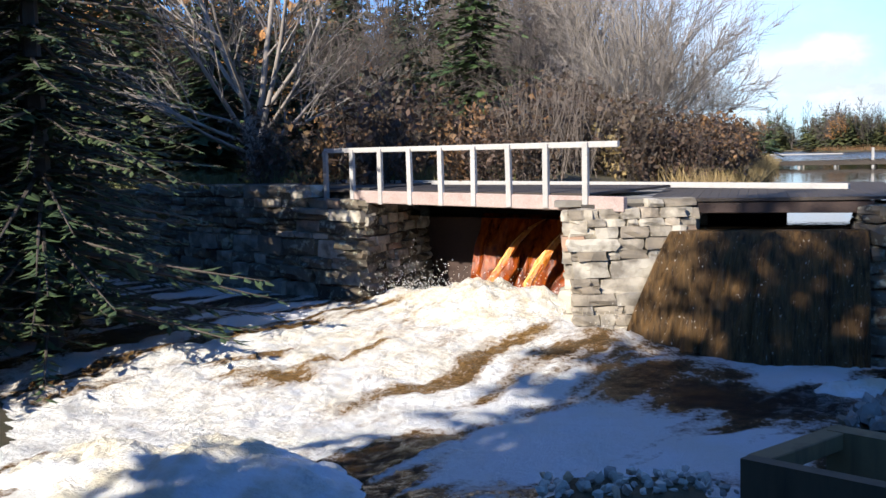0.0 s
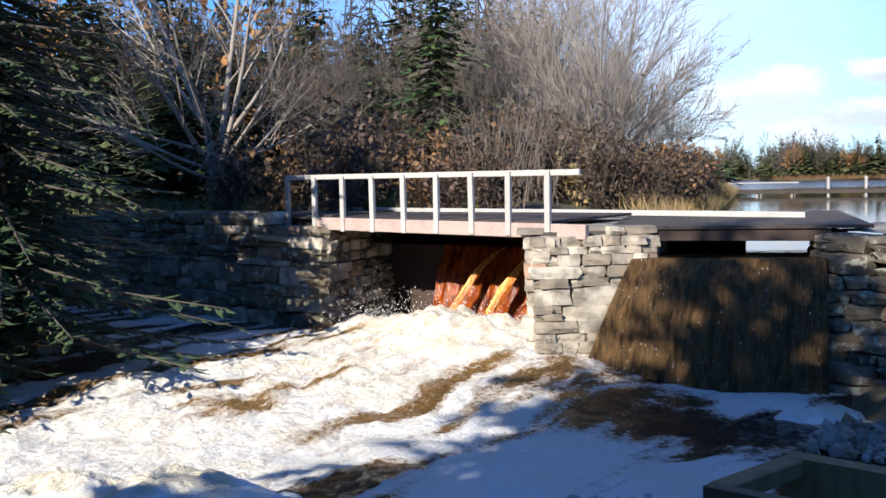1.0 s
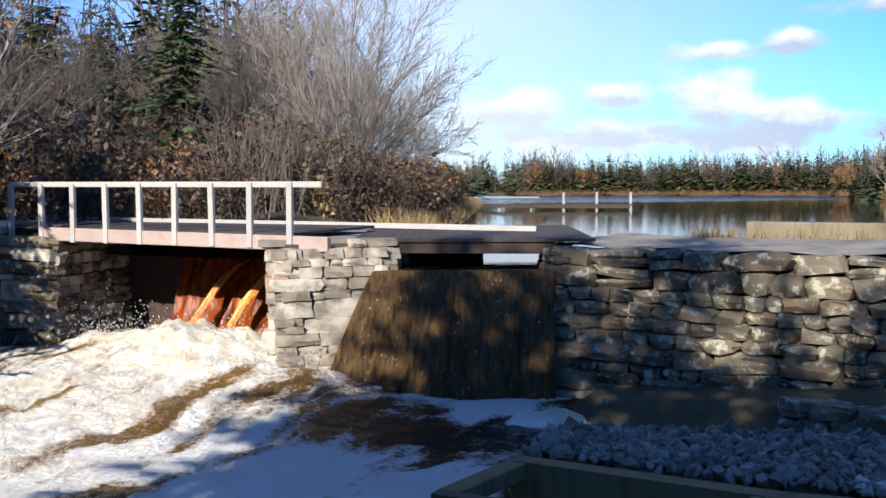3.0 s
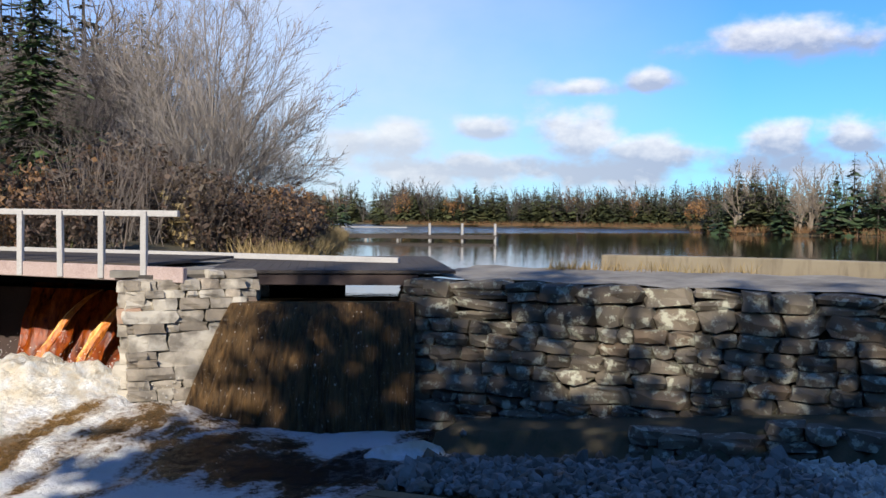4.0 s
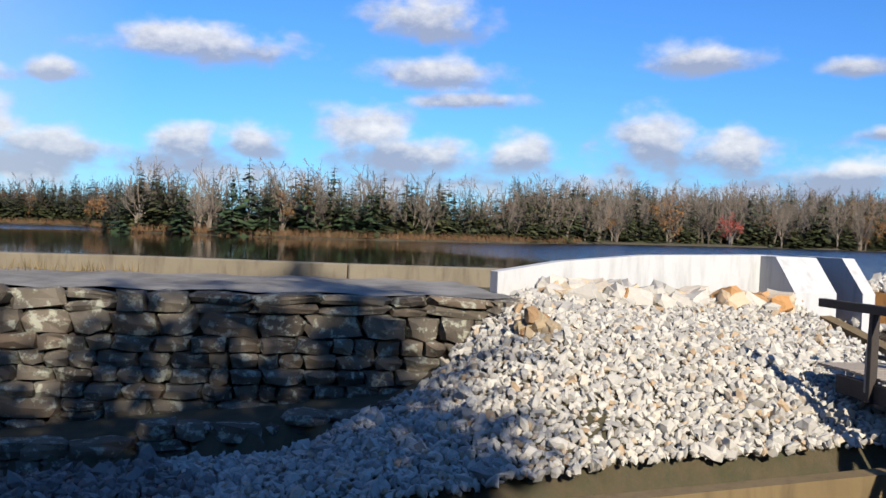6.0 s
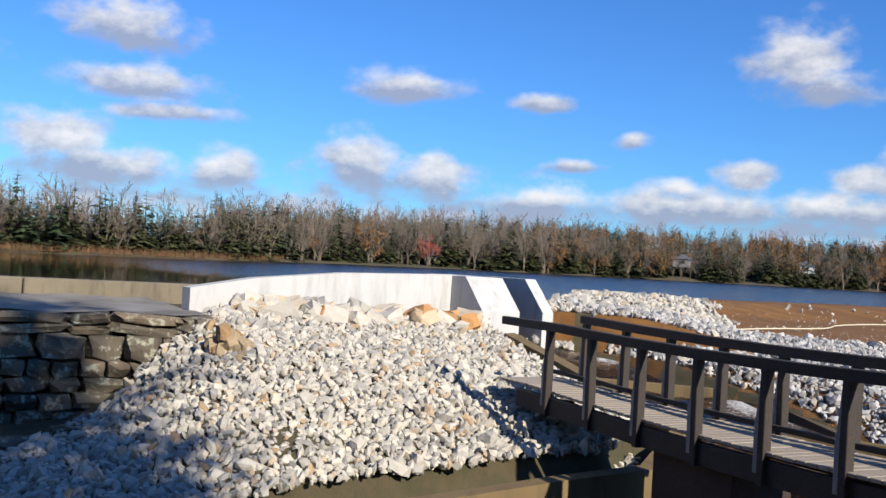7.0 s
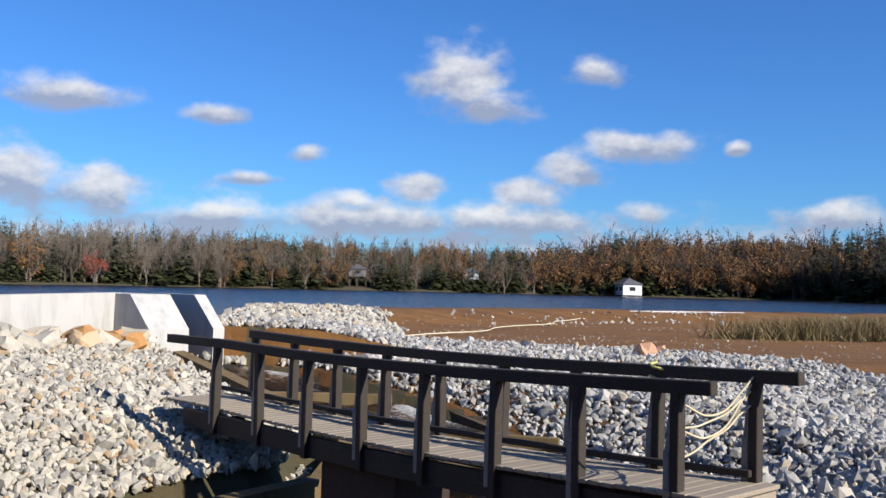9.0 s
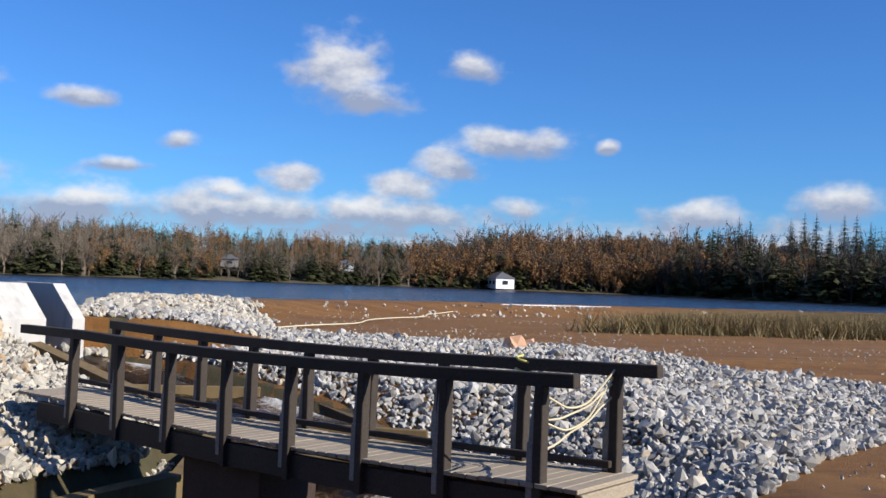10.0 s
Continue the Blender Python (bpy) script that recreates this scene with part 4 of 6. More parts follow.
def build_gates():
    """Back wall of the left opening, the amber water behind its boards and the three jets."""
    back_a, back_b = Vector((-0.4, 28.5, 0)), Vector((4.5, 24.2, 0))
    way = (back_b - back_a).normalized()
    out = Vector((-0.66, -0.75, 0))
    # near-black timber closes the back of the opening
    bm = bmesh.new()
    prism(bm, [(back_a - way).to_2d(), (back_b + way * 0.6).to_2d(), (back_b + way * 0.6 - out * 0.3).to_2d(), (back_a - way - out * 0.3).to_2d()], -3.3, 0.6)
    tagged(part("gate_wall", bm, M["gate_timber"]), "near-black timber gate wall inside the opening", "gate wall", kind="structure")
    verts, faces = [], []
    nu, nv = 90, 40
    for i in range(nv + 1):
        f = i / nv
        for j in range(nu + 1):
            g = j / nu
            p = back_a.lerp(back_b, 0.2 + 0.78 * g) + out * (0.12 + 0.9 * f ** 0.9)
            wave = 0.22 * (float(vnoise(np.array(j * 0.3), np.array(i * 0.12), 2)) - 0.5)
            verts.append((p.x + out.x * wave, p.y + out.y * wave, 0.05 - 2.3 * f ** 1.1 + 0.06 * wave))
    for i in range(nv):
        for j in range(nu):
            q = i * (nu + 1) + j
            faces.append((q, q + 1, q + nu + 2, q + nu + 1))
    tagged(new("amber_chute", mesh_from("amber_chute", verts, faces, M["amber"], True)), "sunlit amber-red water pouring through the gates", "water", kind="structure")
    # jets that leap from the gate slots
    for k, g in enumerate((0.46, 0.64, 0.86)):
        start = back_a.lerp(back_b, g + 0.1) + out * 0.25 + Vector((0, 0, -0.02))
        verts, faces = [], []
        rows, cols = 44, 18
        for i in range(rows + 1):
            f = i / rows
            for j in range(cols + 1):
                e = j / cols - 0.5
                wid = 0.05 + 0.36 * f
                rag = float(fbm(np.array(j * 0.55 + 30 * k), np.array(i * 0.13), 3, 3)) - 0.5
                far = (1.65 + 0.3 * rag) * f
                c = start + out * far - way * (0.95 * f + e * wid) + Vector((0, 0, -0.4 * f - 1.6 * f * f + 0.25 * (0.25 - e * e) * f + 0.16 * rag * f))
                verts.append(tuple(c))
        for i in range(rows):
            for j in range(cols):
                # torn edges: leave out shreds towards the foot and the sides
                gap = float(vnoise(np.array(j * 0.9 + 11 * k), np.array(i * 0.12), 6))
                if gap < 0.55 - 1.1 * (1 - i / rows) - 0.6 * (0.5 - abs(j / cols - 0.5)):
                    continue
                q = i * (cols + 1) + j
                faces.append((q, q + 1, q + cols + 2, q + cols + 1))
        tagged(new("water_jet", jet_mesh(verts, faces, cols)), "leaping jet of amber and white water", "water jet", "jets from the gates")


build_gates()


def build_spray():
    """Loose drops and clots thrown up where the jets land."""
    r = np.random.default_rng(5)
    ico = np.array([(0, 0, 1), (0.9, 0, 0.1), (-0.4, 0.8, 0), (-0.5, -0.8, 0.1), (0, 0, -1)])
    tri = np.array([(0, 1, 2), (0, 2, 3), (0, 3, 1), (4, 2, 1), (4, 3, 2), (4, 1, 3)])
    n = 3200
    t = r.uniform(0, 1, n)
    px = -2.2 + 5.2 * t + r.normal(0, 0.3, n)
    py = 25.2 - 3.9 * t + r.normal(0, 0.5, n)
    pz = -2.0 + np.abs(r.normal(0, 0.42, n)) * (1.1 - 0.4 * t)
    size = r.uniform(0.006, 0.024, n)
    verts = (np.stack([px, py, pz], -1)[:, None] + ico[None] * size[:, None, None]).reshape(-1, 3)
    faces = (tri[None] + 5 * np.arange(n)[:, None, None]).reshape(-1, 3)
    tagged(new("spray", mesh_from("spray", verts, faces, M["foam"])), "white drops of spray over the churning water", "spray", kind="stuff")


build_spray()

# ---------------------------------------------------------------- bridges
def build_rail_bridge():
    """Timber deck over the left opening with its grey post-and-rail fence."""
    a, b = Vector((-3.4, 26.68, 0)), Vector((3.0, 21.2, 0))
    way = (b - a).normalized()
    back = Vector((-way.y, way.x, 0))
    root = empty("timber_bridge")
    tagged(root, "old timber deck bridge over the gate opening of the dam", "bridge")
    bm = beam_between(bmesh.new(), a.lerp(b, 0.07) + Vector((0, 0, 0.66)), b + way * 0.45 + Vector((0, 0, 0.56)), 0.16, 0.32, 0.015)
    part("fascia_beam", bm, M["red_timber"], root, "weathered reddish fascia beam")
    # deck planks across
    n = 40
    for i in range(n):
        p = a.lerp(b, i / (n - 1)) - way * 0.6
        bm = beam_between(bmesh.new(), p + back * 0.0 + Vector((0, 0, 0.80 - 0.05 * i / n)), p + back * 3.6 + Vector((0, 0, 0.79)), 0.225, 0.06, 0.006)
        part("plank", bm, M["dark_timber"], root)
    bm = beam_between(bmesh.new(), a - way * 4.0 + back * 3.5 + Vector((0, 0, 0.9)), b + way * 3.2 + back * 5.2 + Vector((0, 0, 0.72)), 0.16, 0.14, 0.01)
    part("kerb_beam", bm, M["white_timber"], root, "pale grey kerb beam")
    fence = empty("rail_fence")
    tagged(fence, "weathered grey timber post-and-rail fence on the bridge edge", "fence")
    count = 9
    for i in range(count):
        f = (i / (count - 1))
        p = Vector((-3.75, 26.98, 0)).lerp(Vector((2.62, 21.5, 0)), f) - back * 0.06
        bm = box(bmesh.new(), (0.14, 0.10, 1.42), pose(p.x, p.y, 1.17, rz=math.degrees(math.atan2(way.y, way.x)), ry=RNG.uniform(-0.8, 0.8)), 0.01)
        part("post", bm, M["white_timber"] if i > 0 else M["grey_timber"], fence)
    bm = beam_between(bmesh.new(), Vector((-3.8, 27.0, 1.88)), Vector((3.22, 20.98, 1.83)), 0.10, 0.13, 0.01)
    part("top_rail", bm, M["white_timber"], fence)


build_rail_bridge()


def build_spill_deck():
    root = empty("spillway_deck")
    tagged(root, "broad weathered deck over the spillway on dark red beams", "bridge")
    a, b = Vector((4.0, 21.38, 0)), Vector((8.9, 19.95, 0))
    way = (b - a).normalized()
    back = Vector((-way.y, way.x, 0))
    for i in range(26):
        p = a.lerp(b, i / 25)
        bm = beam_between(bmesh.new(), p + Vector((0, 0, 0.60)), p + back * 6.2 + Vector((0, 0, 0.66)), 0.2, 0.07, 0.003)
        part("plank", bm, M["dark_timber"], root)
    bm = beam_between(bmesh.new(), a + back * 0.16 + way * 0.6 + Vector((0, 0, 0.44)), b + back * 0.16 - way * 0.7 + Vector((0, 0, 0.42)), 0.2, 0.24, 0.012)
    part("front_beam", bm, M["gate_timber"], root)
    for k in (1.8, 3.6, 5.4):
        bm = beam_between(bmesh.new(), a + back * k + way * 0.5 + Vector((0, 0, 0.44)), b + back * k - way * 0.6 + Vector((0, 0, 0.44)), 0.2, 0.24, 0.012)
        part("beam", bm, M["gate_timber"], root)
    # stop logs close the far side but for one bay
    bm = beam_between(bmesh.new(), Vector((5.6, 26.2, 0.12)), Vector((8.15, 25.4, 0.12)), 0.2, 0.5, 0.01)
    part("stop_log", bm, M["gate_timber"], root)
    # stone slab that carries the road over the pier
    bm = prism(bmesh.new(), [(1.9, 21.5), (4.6, 21.45), (6.1, 27.6), (3.2, 27.6)], 0.5, 0.64)
    tagged(part("pier_top", bm, M["path"]), "gravelled top of the stone pier", "path", kind="structure")


build_spill_deck()


def build_footbridge():
    root = empty("footbridge")
    tagged(root, "dark weathered timber footbridge with a rail on both sides", "footbridge")
    n1, n8 = Vector((16.37, 2.72, -0.15)), Vector((10.51, -2.72, -0.06))     # near posts, at deck level
    f1, f9 = Vector((17.81, 2.47, -0.09)), Vector((10.96, -3.55, 0.01))      # far posts
    way = (n8 - n1).normalized()
    side = Vector((-way.y, way.x, 0)).normalized()       # to the far rail
    turn = math.degrees(math.atan2(way.y, way.x))

    def at(a, b, f, up=0.0):
        """A point along one edge of the deck, which sags a little at mid-span."""
        return a.lerp(b, f) + Vector((0, 0, up - 0.34 * max(f, 0) * max(1 - f, 0)))
    n = 62
    me = bpy.data.meshes.new("plank")
    plank = bmesh.new()
    box(plank, (0.146, 1.16, 0.045), bevel=0.006)
    plank.to_mesh(me)
    plank.free()
    me.materials.append(M["deck_timber"])
    for i in range(n):
        f = -0.12 + 1.18 * (i + 0.5) / n
        c = (at(n1, n8, f) + at(f1, f9, f - 0.035)) * 0.5 + Vector((0, 0, -0.03 + RNG.uniform(-0.003, 0.003)))
        piece("plank", me, root, pose(c.x, c.y, c.z, 0, -math.degrees(math.asin(way.z)), turn + RNG.uniform(-0.4, 0.4)))

    def long_timber(name, a, b, lo, hi, up, width, height, mat, off=0.0):
        bm = bmesh.new()
        stops = [lo + (hi - lo) * k / 6 for k in range(7)]
        for p, q in zip(stops[:-1], stops[1:]):
            beam_between(bm, at(a, b, p, up) + side * off, at(a, b, q + 0.002, up) + side * off, width, height, 0.008)
        part(name, bm, M[mat], root)
    long_timber("stringer", n1, n8, -0.12, 1.05, -0.21, 0.09, 0.28, "dark_timber")
    long_timber("stringer", f1, f9, -0.14, 1.0, -0.21, 0.09, 0.28, "dark_timber")
    long_timber("toe_board", f1, f9, -0.13, 1.0, 0.05, 0.06, 0.07, "dark_timber", -0.07)
    long_timber("top_rail", n1, n8, -0.18, 1.045, 0.995, 0.12, 0.13, "dark_timber", -0.05)
    long_timber("top_rail", f1, f9, -0.015, 1.05, 0.995, 0.12, 0.13, "dark_timber", 0.05)
    end = (at(n1, n8, 1.055) + at(f1, f9, 1.02)) * 0.5
    bm = beam_between(bmesh.new(), end - side * 0.5 + Vector((0, 0, -0.13)), end + side * 0.5 + Vector((0, 0, -0.13)), 0.08, 0.13, 0.008)
    part("end_sill", bm, M["deck_timber"], root)
    for a, b, count, out in ((n1, n8, 8, -1), (f1, f9, 9, 1)):
        for i in range(count):
            c = at(a, b, i / (count - 1)) + side * 0.05 * out
            lean = RNG.uniform(-1.2, 1.2)
            bm = box(bmesh.new(), (0.10, 0.12, 1.30), pose(c.x, c.y, c.z + 0.29, rx=lean, rz=turn), 0.008)
            post = part("post", bm, M["dark_timber"], root)
            q = c - way * 0.09
            bm = box(bmesh.new(), (0.075, 0.09, 0.62), pose(q.x, q.y, c.z + 0.08, rx=lean, rz=turn), 0.008)
            part("cleat", bm, M["grey_timber"], post)
            bm = beam_between(bmesh.new(), q + Vector((0, 0, 0.38)), c - way * 0.035 + Vector((0, 0, 0.92)), 0.07, 0.06, 0.006)
            part("brace", bm, M["grey_timber"], post)
    # timber crib under the middle and bearers at the ends
    for f, h, thick in ((-0.08, 0.55, 0.25), (0.42, 1.5, 1.5), (1.0, 0.45, 0.25)):
        c = (at(n1, n8, f) + at(f1, f9, f)) * 0.5
        bm = beam_between(bmesh.new(), c - side * 0.4 + Vector((0, 0, -0.35 - h / 2)), c + side * 0.55 + Vector((0, 0, -0.35 - h / 2)), thick, h, 0.01)
        part("bearer", bm, M["gate_timber"], root)
    # rope draped between the last two posts
    near = at(n1, n8, 1.0) + side * -0.08
    far = at(f1, f9, 1.0) + side * 0.08 + Vector((0, 0, 1.07))
    for k, (low, drop, sag) in enumerate(((0.88, 0.0, 0.30), (0.62, 0.02, 0.34), (0.60, 0.16, 0.12), (0.30, 0.30, 0.06))):
        a, b = near + Vector((0, 0, low)), far - Vector((0, 0, drop))
        tube("rope", [a.lerp(b, i / 18) - Vector((0, 0, sag * math.sin(math.pi * i / 18))) + Vector((0.012 * math.sin(i * 0.7 + k), 0.012 * math.cos(i * 0.9), 0)) for i in range(19)], 0.011, M["rope"],
             "pale rope draped between the bridge posts", "rope", "ropes on the footbridge")
    knot = at(f1, f9, 0.875) + side * 0.05 + Vector((0, 0, 1.0))
    tube("rope_tie", [knot + Vector((0.10 * math.cos(i * 1.1), 0.10 * math.sin(i * 1.1), 0.08 - 0.02 * i)) for i in range(14)], 0.014, M["yellow_rope"], "yellow rope tied round the rail", "rope")


def tube(name, pts, radius, mat, label, category, group=""):
    curve = bpy.data.curves.new(name, "CURVE")
    curve.dimensions, curve.bevel_depth, curve.bevel_resolution = "3D", radius, 2
    line = curve.splines.new("POLY")
    line.points.add(len(pts) - 1)
    for p, q in zip(line.points, pts):
        p.co = (*q, 1)
    curve.materials.append(mat)
    return tagged(new(name, curve), label, category, group)


build_footbridge()

# ---------------------------------------------------------------- broken stone
ICO = np.array([(0, 0, -1), (0.72, -0.53, -0.45), (-0.28, -0.85, -0.45), (-0.89, 0, -0.45), (-0.28, 0.85, -0.45), (0.72, 0.53, -0.45),
                (0.28, -0.85, 0.45), (-0.72, -0.53, 0.45), (-0.72, 0.53, 0.45), (0.28, 0.85, 0.45), (0.89, 0, 0.45), (0, 0, 1)])
ICO_F = np.array([(0, 1, 2), (1, 0, 5), (0, 2, 3), (0, 3, 4), (0, 4, 5), (1, 5, 10), (2, 1, 6), (3, 2, 7), (4, 3, 8), (5, 4, 9),
                  (1, 10, 6), (2, 6, 7), (3, 7, 8), (4, 8, 9), (5, 9, 10), (6, 10, 11), (7, 6, 11), (8, 7, 11), (9, 8, 11), (10, 9, 11)])


def rough_stones(count, r):
    """Angular stones about one unit across, one per row."""
    v = ICO[None] * r.uniform(0.5, 1.25, (count, 12, 1)) * r.uniform((0.8, 0.6, 0.38), (1.4, 1.1, 0.85), (count, 1, 3))
    q = r.normal(size=(count, 4))
    q /= np.linalg.norm(q, axis=1, keepdims=True)
    w, x, y, z = q.T
    rot = np.stack([1 - 2 * (y * y + z * z), 2 * (x * y - z * w), 2 * (x * z + y * w), 2 * (x * y + z * w), 1 - 2 * (x * x + z * z), 2 * (y * z - x * w), 2 * (x * z - y * w), 2 * (y * z + x * w), 1 - 2 * (x * x + y * y)], -1).reshape(-1, 3, 3)
    return np.einsum("nij,nkj->nki", rot, v) * 0.5


def stone_bed(name, inside, area, pitch, size, label, seed, singles=None, lift=0.25, mat="riprap"):
    """Stones strewn over the ground where inside(x, y) holds; those within singles become pieces of their own."""
    r = np.random.default_rng(seed)
    x0, x1, y0, y1 = area
    gx, gy = np.meshgrid(np.arange(x0, x1, pitch), np.arange(y0, y1, pitch))
    x, y = (gx + r.uniform(-0.5, 0.5, gx.shape) * pitch).ravel(), (gy + r.uniform(-0.5, 0.5, gy.shape) * pitch).ravel()
    ok = inside(x, y)
    x, y = x[ok], y[ok]
    s = r.uniform(size[0], size[1], len(x)) * np.where(r.random(len(x)) < 0.08, 1.5, 1.0)
    z = ground_height(x, y) + s * lift * r.uniform(0.2, 1.6, len(x))
    shape = rough_stones(len(x), r)
    alone = np.zeros(len(x), bool)
    if singles is not None:
        mid, most = singles
        order = np.argsort(np.hypot(x - mid[0], y - mid[1]))[:most]
        alone[order] = True
    verts = (shape[~alone] * s[~alone, None, None] + np.stack([x, y, z], -1)[~alone, None]).reshape(-1, 3)
    n = (~alone).sum()
    faces = (ICO_F[None] + 12 * np.arange(n)[:, None, None]).reshape(-1, 3)
    bed = tagged(new(name, mesh_from(name, verts, faces, M[mat])), label, "broken stone", kind="stuff")
    if alone.any():
        kinds = [mesh_from("stone", shape[i], ICO_F, M[mat + "_single"]) for i in range(12)]
        for i in np.where(alone)[0]:
            piece("stone", kinds[i % 12], bed, pose(x[i], y[i], z[i], *r.uniform(0, 360, 3)) @ Matrix.Diagonal((s[i], s[i], s[i], 1)))
    return bed


WALL_LEN = math.hypot(WALL_B[0] - WALL_A[0], WALL_B[1] - WALL_A[1])


def wall_along(x, y):
    ux, uy = (WALL_B[0] - WALL_A[0]) / WALL_LEN, (WALL_B[1] - WALL_A[1]) / WALL_LEN
    return (x - WALL_A[0]) * ux + (y - WALL_A[1]) * uy


def on_slope(x, y):
    dw, _ = seg_dist(x, y, [WALL_A, WALL_B])
    df, _ = seg_dist(x, y, FLUME)
    along = wall_along(x, y)
    dc, _ = seg_dist(x, y, [CAP_A, SLUICE])
    return inside(x, y, SLOPE) & ((dw > 2.35 + 0.2 * np.sin(along * 2)) | ((along > WALL_LEN - 2.9 + 0.25 * np.sin(dw * 4)) & (dw > 2.9 - (along - WALL_LEN + 2.9) * 1.6)) | ((along > WALL_LEN - 2.5) & (dw > 1.25 - 0.4 * (along - WALL_LEN + 2.5)))) & (df > 0.3) & (dc > 0.3) & (along > 0.6)


def right_bank(x, y):
    dn, _ = seg_dist(x, y, FLUME_NEAR)
    return inside(x, y, BANK) & (dn > 0.35)


def heap(x, y):
    return inside(x + 0.5 * np.sin(y * 3), y + 0.4 * np.sin(x * 2.0), HEAP)


def shaded_rubble(x, y):
    return on_slope(x, y) & (wall_along(x, y) + 0.8 * np.sin(x * 1.7) < 8.6)


def new_stone(x, y):
    return on_slope(x, y) & (wall_along(x, y) + 0.8 * np.sin(x * 1.7) > 8.3)


# the apron stones are coloured darker than the riprap to carry the shade
stone_bed("rubble_apron", shaded_rubble, (3, 20, 3, 20), 0.12, (0.11, 0.26), "grey rubble and earth below the terrace, coloured darker for the shade", 28, ((10, 10), 200), mat="rubble")
stone_bed("riprap_slope", new_stone, (3, 26, 0, 20), 0.092, (0.10, 0.21), "pale grey and buff broken stone covering the slope", 21, ((15.5, 5.0), 300))
stone_bed("riprap_bank", right_bank, (10, 34, -15, 6), 0.105, (0.11, 0.22), "grey broken stone along the channel bank", 22, ((13.5, -4.5), 260), mat="bank_stone")
stone_bed("riprap_heap", heap, (25, 46, 0, 12), 0.15, (0.14, 0.27), "pale broken stone on the embankment by the lake", 23)


def litter(x, y):
    dn, _ = seg_dist(x, y, FLUME_NEAR)
    dam, side = seg_dist(x, y, DAM_LINE)
    return (side < 0) & (dn > 3) & ~inside(x, y, BANK) & ~inside(x, y, HEAP) & (x > 20) & (fbm(x * 0.3, y * 0.3, 3, 5) > 0.6) & (dam < 7.5) & (dam > 3)


stone_bed("scattered_stones", litter, (20, 75, -40, 8), 0.6, (0.08, 0.24), "scattered pale stones on the brown dirt", 24)


def pebbly(x, y):
    dn, _ = seg_dist(x, y, FLUME_NEAR)
    dam, side = seg_dist(x, y, DAM_LINE)
    return (side < 0) & (dn > 1.5) & ~inside(x, y, BANK) & ~inside(x, y, HEAP) & (fbm(x * 0.4, y * 0.4, 3, 8) > 0.48) & (dam > 2)


stone_bed("dirt_pebbles", pebbly, (12, 48, -32, 3), 0.55, (0.03, 0.09), "small clods and pebbles strewn over the brown dirt", 27)

# cobbles on the shore at the camera's feet
def shore(x, y):
    return (y > 11.7) & (y < 12.7) & (x > 0.4) & (x < 3.2)


stone_bed("shore_cobbles", shore, (-0.5, 4, 11, 13), 0.14, (0.09, 0.22), "grey and brown cobbles at the water's edge", 25)

# ---------------------------------------------------------------- trees
def tubes_mesh(segs, sides=3):
    """Tapered tubes from rows of (start, end, r0, r1)."""
    n = len(segs)
    a = np.array([s[0] for s in segs]); b = np.array([s[1] for s in segs])
    r0 = np.array([s[2] for s in segs]); r1 = np.array([s[3] for s in segs])
    d = b - a
    d /= np.linalg.norm(d, axis=1, keepdims=True) + 1e-9
    ref = np.where(np.abs(d[:, 2:3]) > 0.9, np.array([[1.0, 0, 0]]), np.array([[0, 0, 1.0]]))
    u = np.cross(d, ref); u /= np.linalg.norm(u, axis=1, keepdims=True) + 1e-9
    v = np.cross(d, u)
    ang = 2 * np.pi * np.arange(sides) / sides
    ring = u[:, None] * np.cos(ang)[None, :, None] + v[:, None] * np.sin(ang)[None, :, None]
    verts = np.concatenate([a[:, None] + ring * r0[:, None, None], b[:, None] + ring * r1[:, None, None]], 1).reshape(-1, 3)
    k = np.arange(sides); kn = (k + 1) % sides
    quad = np.stack([k, kn, kn + sides, k + sides], -1)
    faces = (quad[None] + 2 * sides * np.arange(n)[:, None, None]).reshape(-1, 4)
    return verts, faces


def bare_segments(rng, height, stems=1, levels=5, spread_=0.5, up=0.25, kids=(3, 5), lean=0.12):
    segs = []

    def grow(p, d, length, r, level):
        steps = 3 if level < 2 else 2
        for i in range(steps):
            d = d + rng.normal(0, 0.10 + 0.03 * level, 3) + np.array([0, 0, up * 0.25])
            d /= np.linalg.norm(d)
            q = p + d * length / steps
            rn = r * (0.82 if level < 2 else 0.72)
            segs.append((p, q, r, rn))
            p, r = q, rn
            if level < levels and (i > 0 or level > 0):
                for _ in range(rng.integers(kids[0] - 1, kids[1])):
                    side = rng.normal(0, 1, 3)
                    side -= d * (side @ d)
                    side /= np.linalg.norm(side)
                    nd = d * rng.uniform(0.5, 1.0) + side * spread_ * rng.uniform(0.7, 1.5) + np.array([0, 0, up * rng.uniform(0, 1)])
                    grow(p, nd / np.linalg.norm(nd), length * rng.uniform(0.5, 0.72), r * rng.uniform(0.45, 0.65), level + 1)
    for s in range(stems):
        d = np.array([rng.normal(0, lean), rng.normal(0, lean), 1.0])
        if stems > 1:
            a = 2 * math.pi * s / stems + rng.uniform(-0.4, 0.4)
            d += np.array([math.cos(a), math.sin(a), 0]) * 0.38
        grow(np.array([rng.normal(0, 0.08), rng.normal(0, 0.08), -0.3]), d / np.linalg.norm(d), height * rng.uniform(0.4, 0.5), height * 0.012 * (1.0 if stems == 1 else 0.75), 0)
    return segs


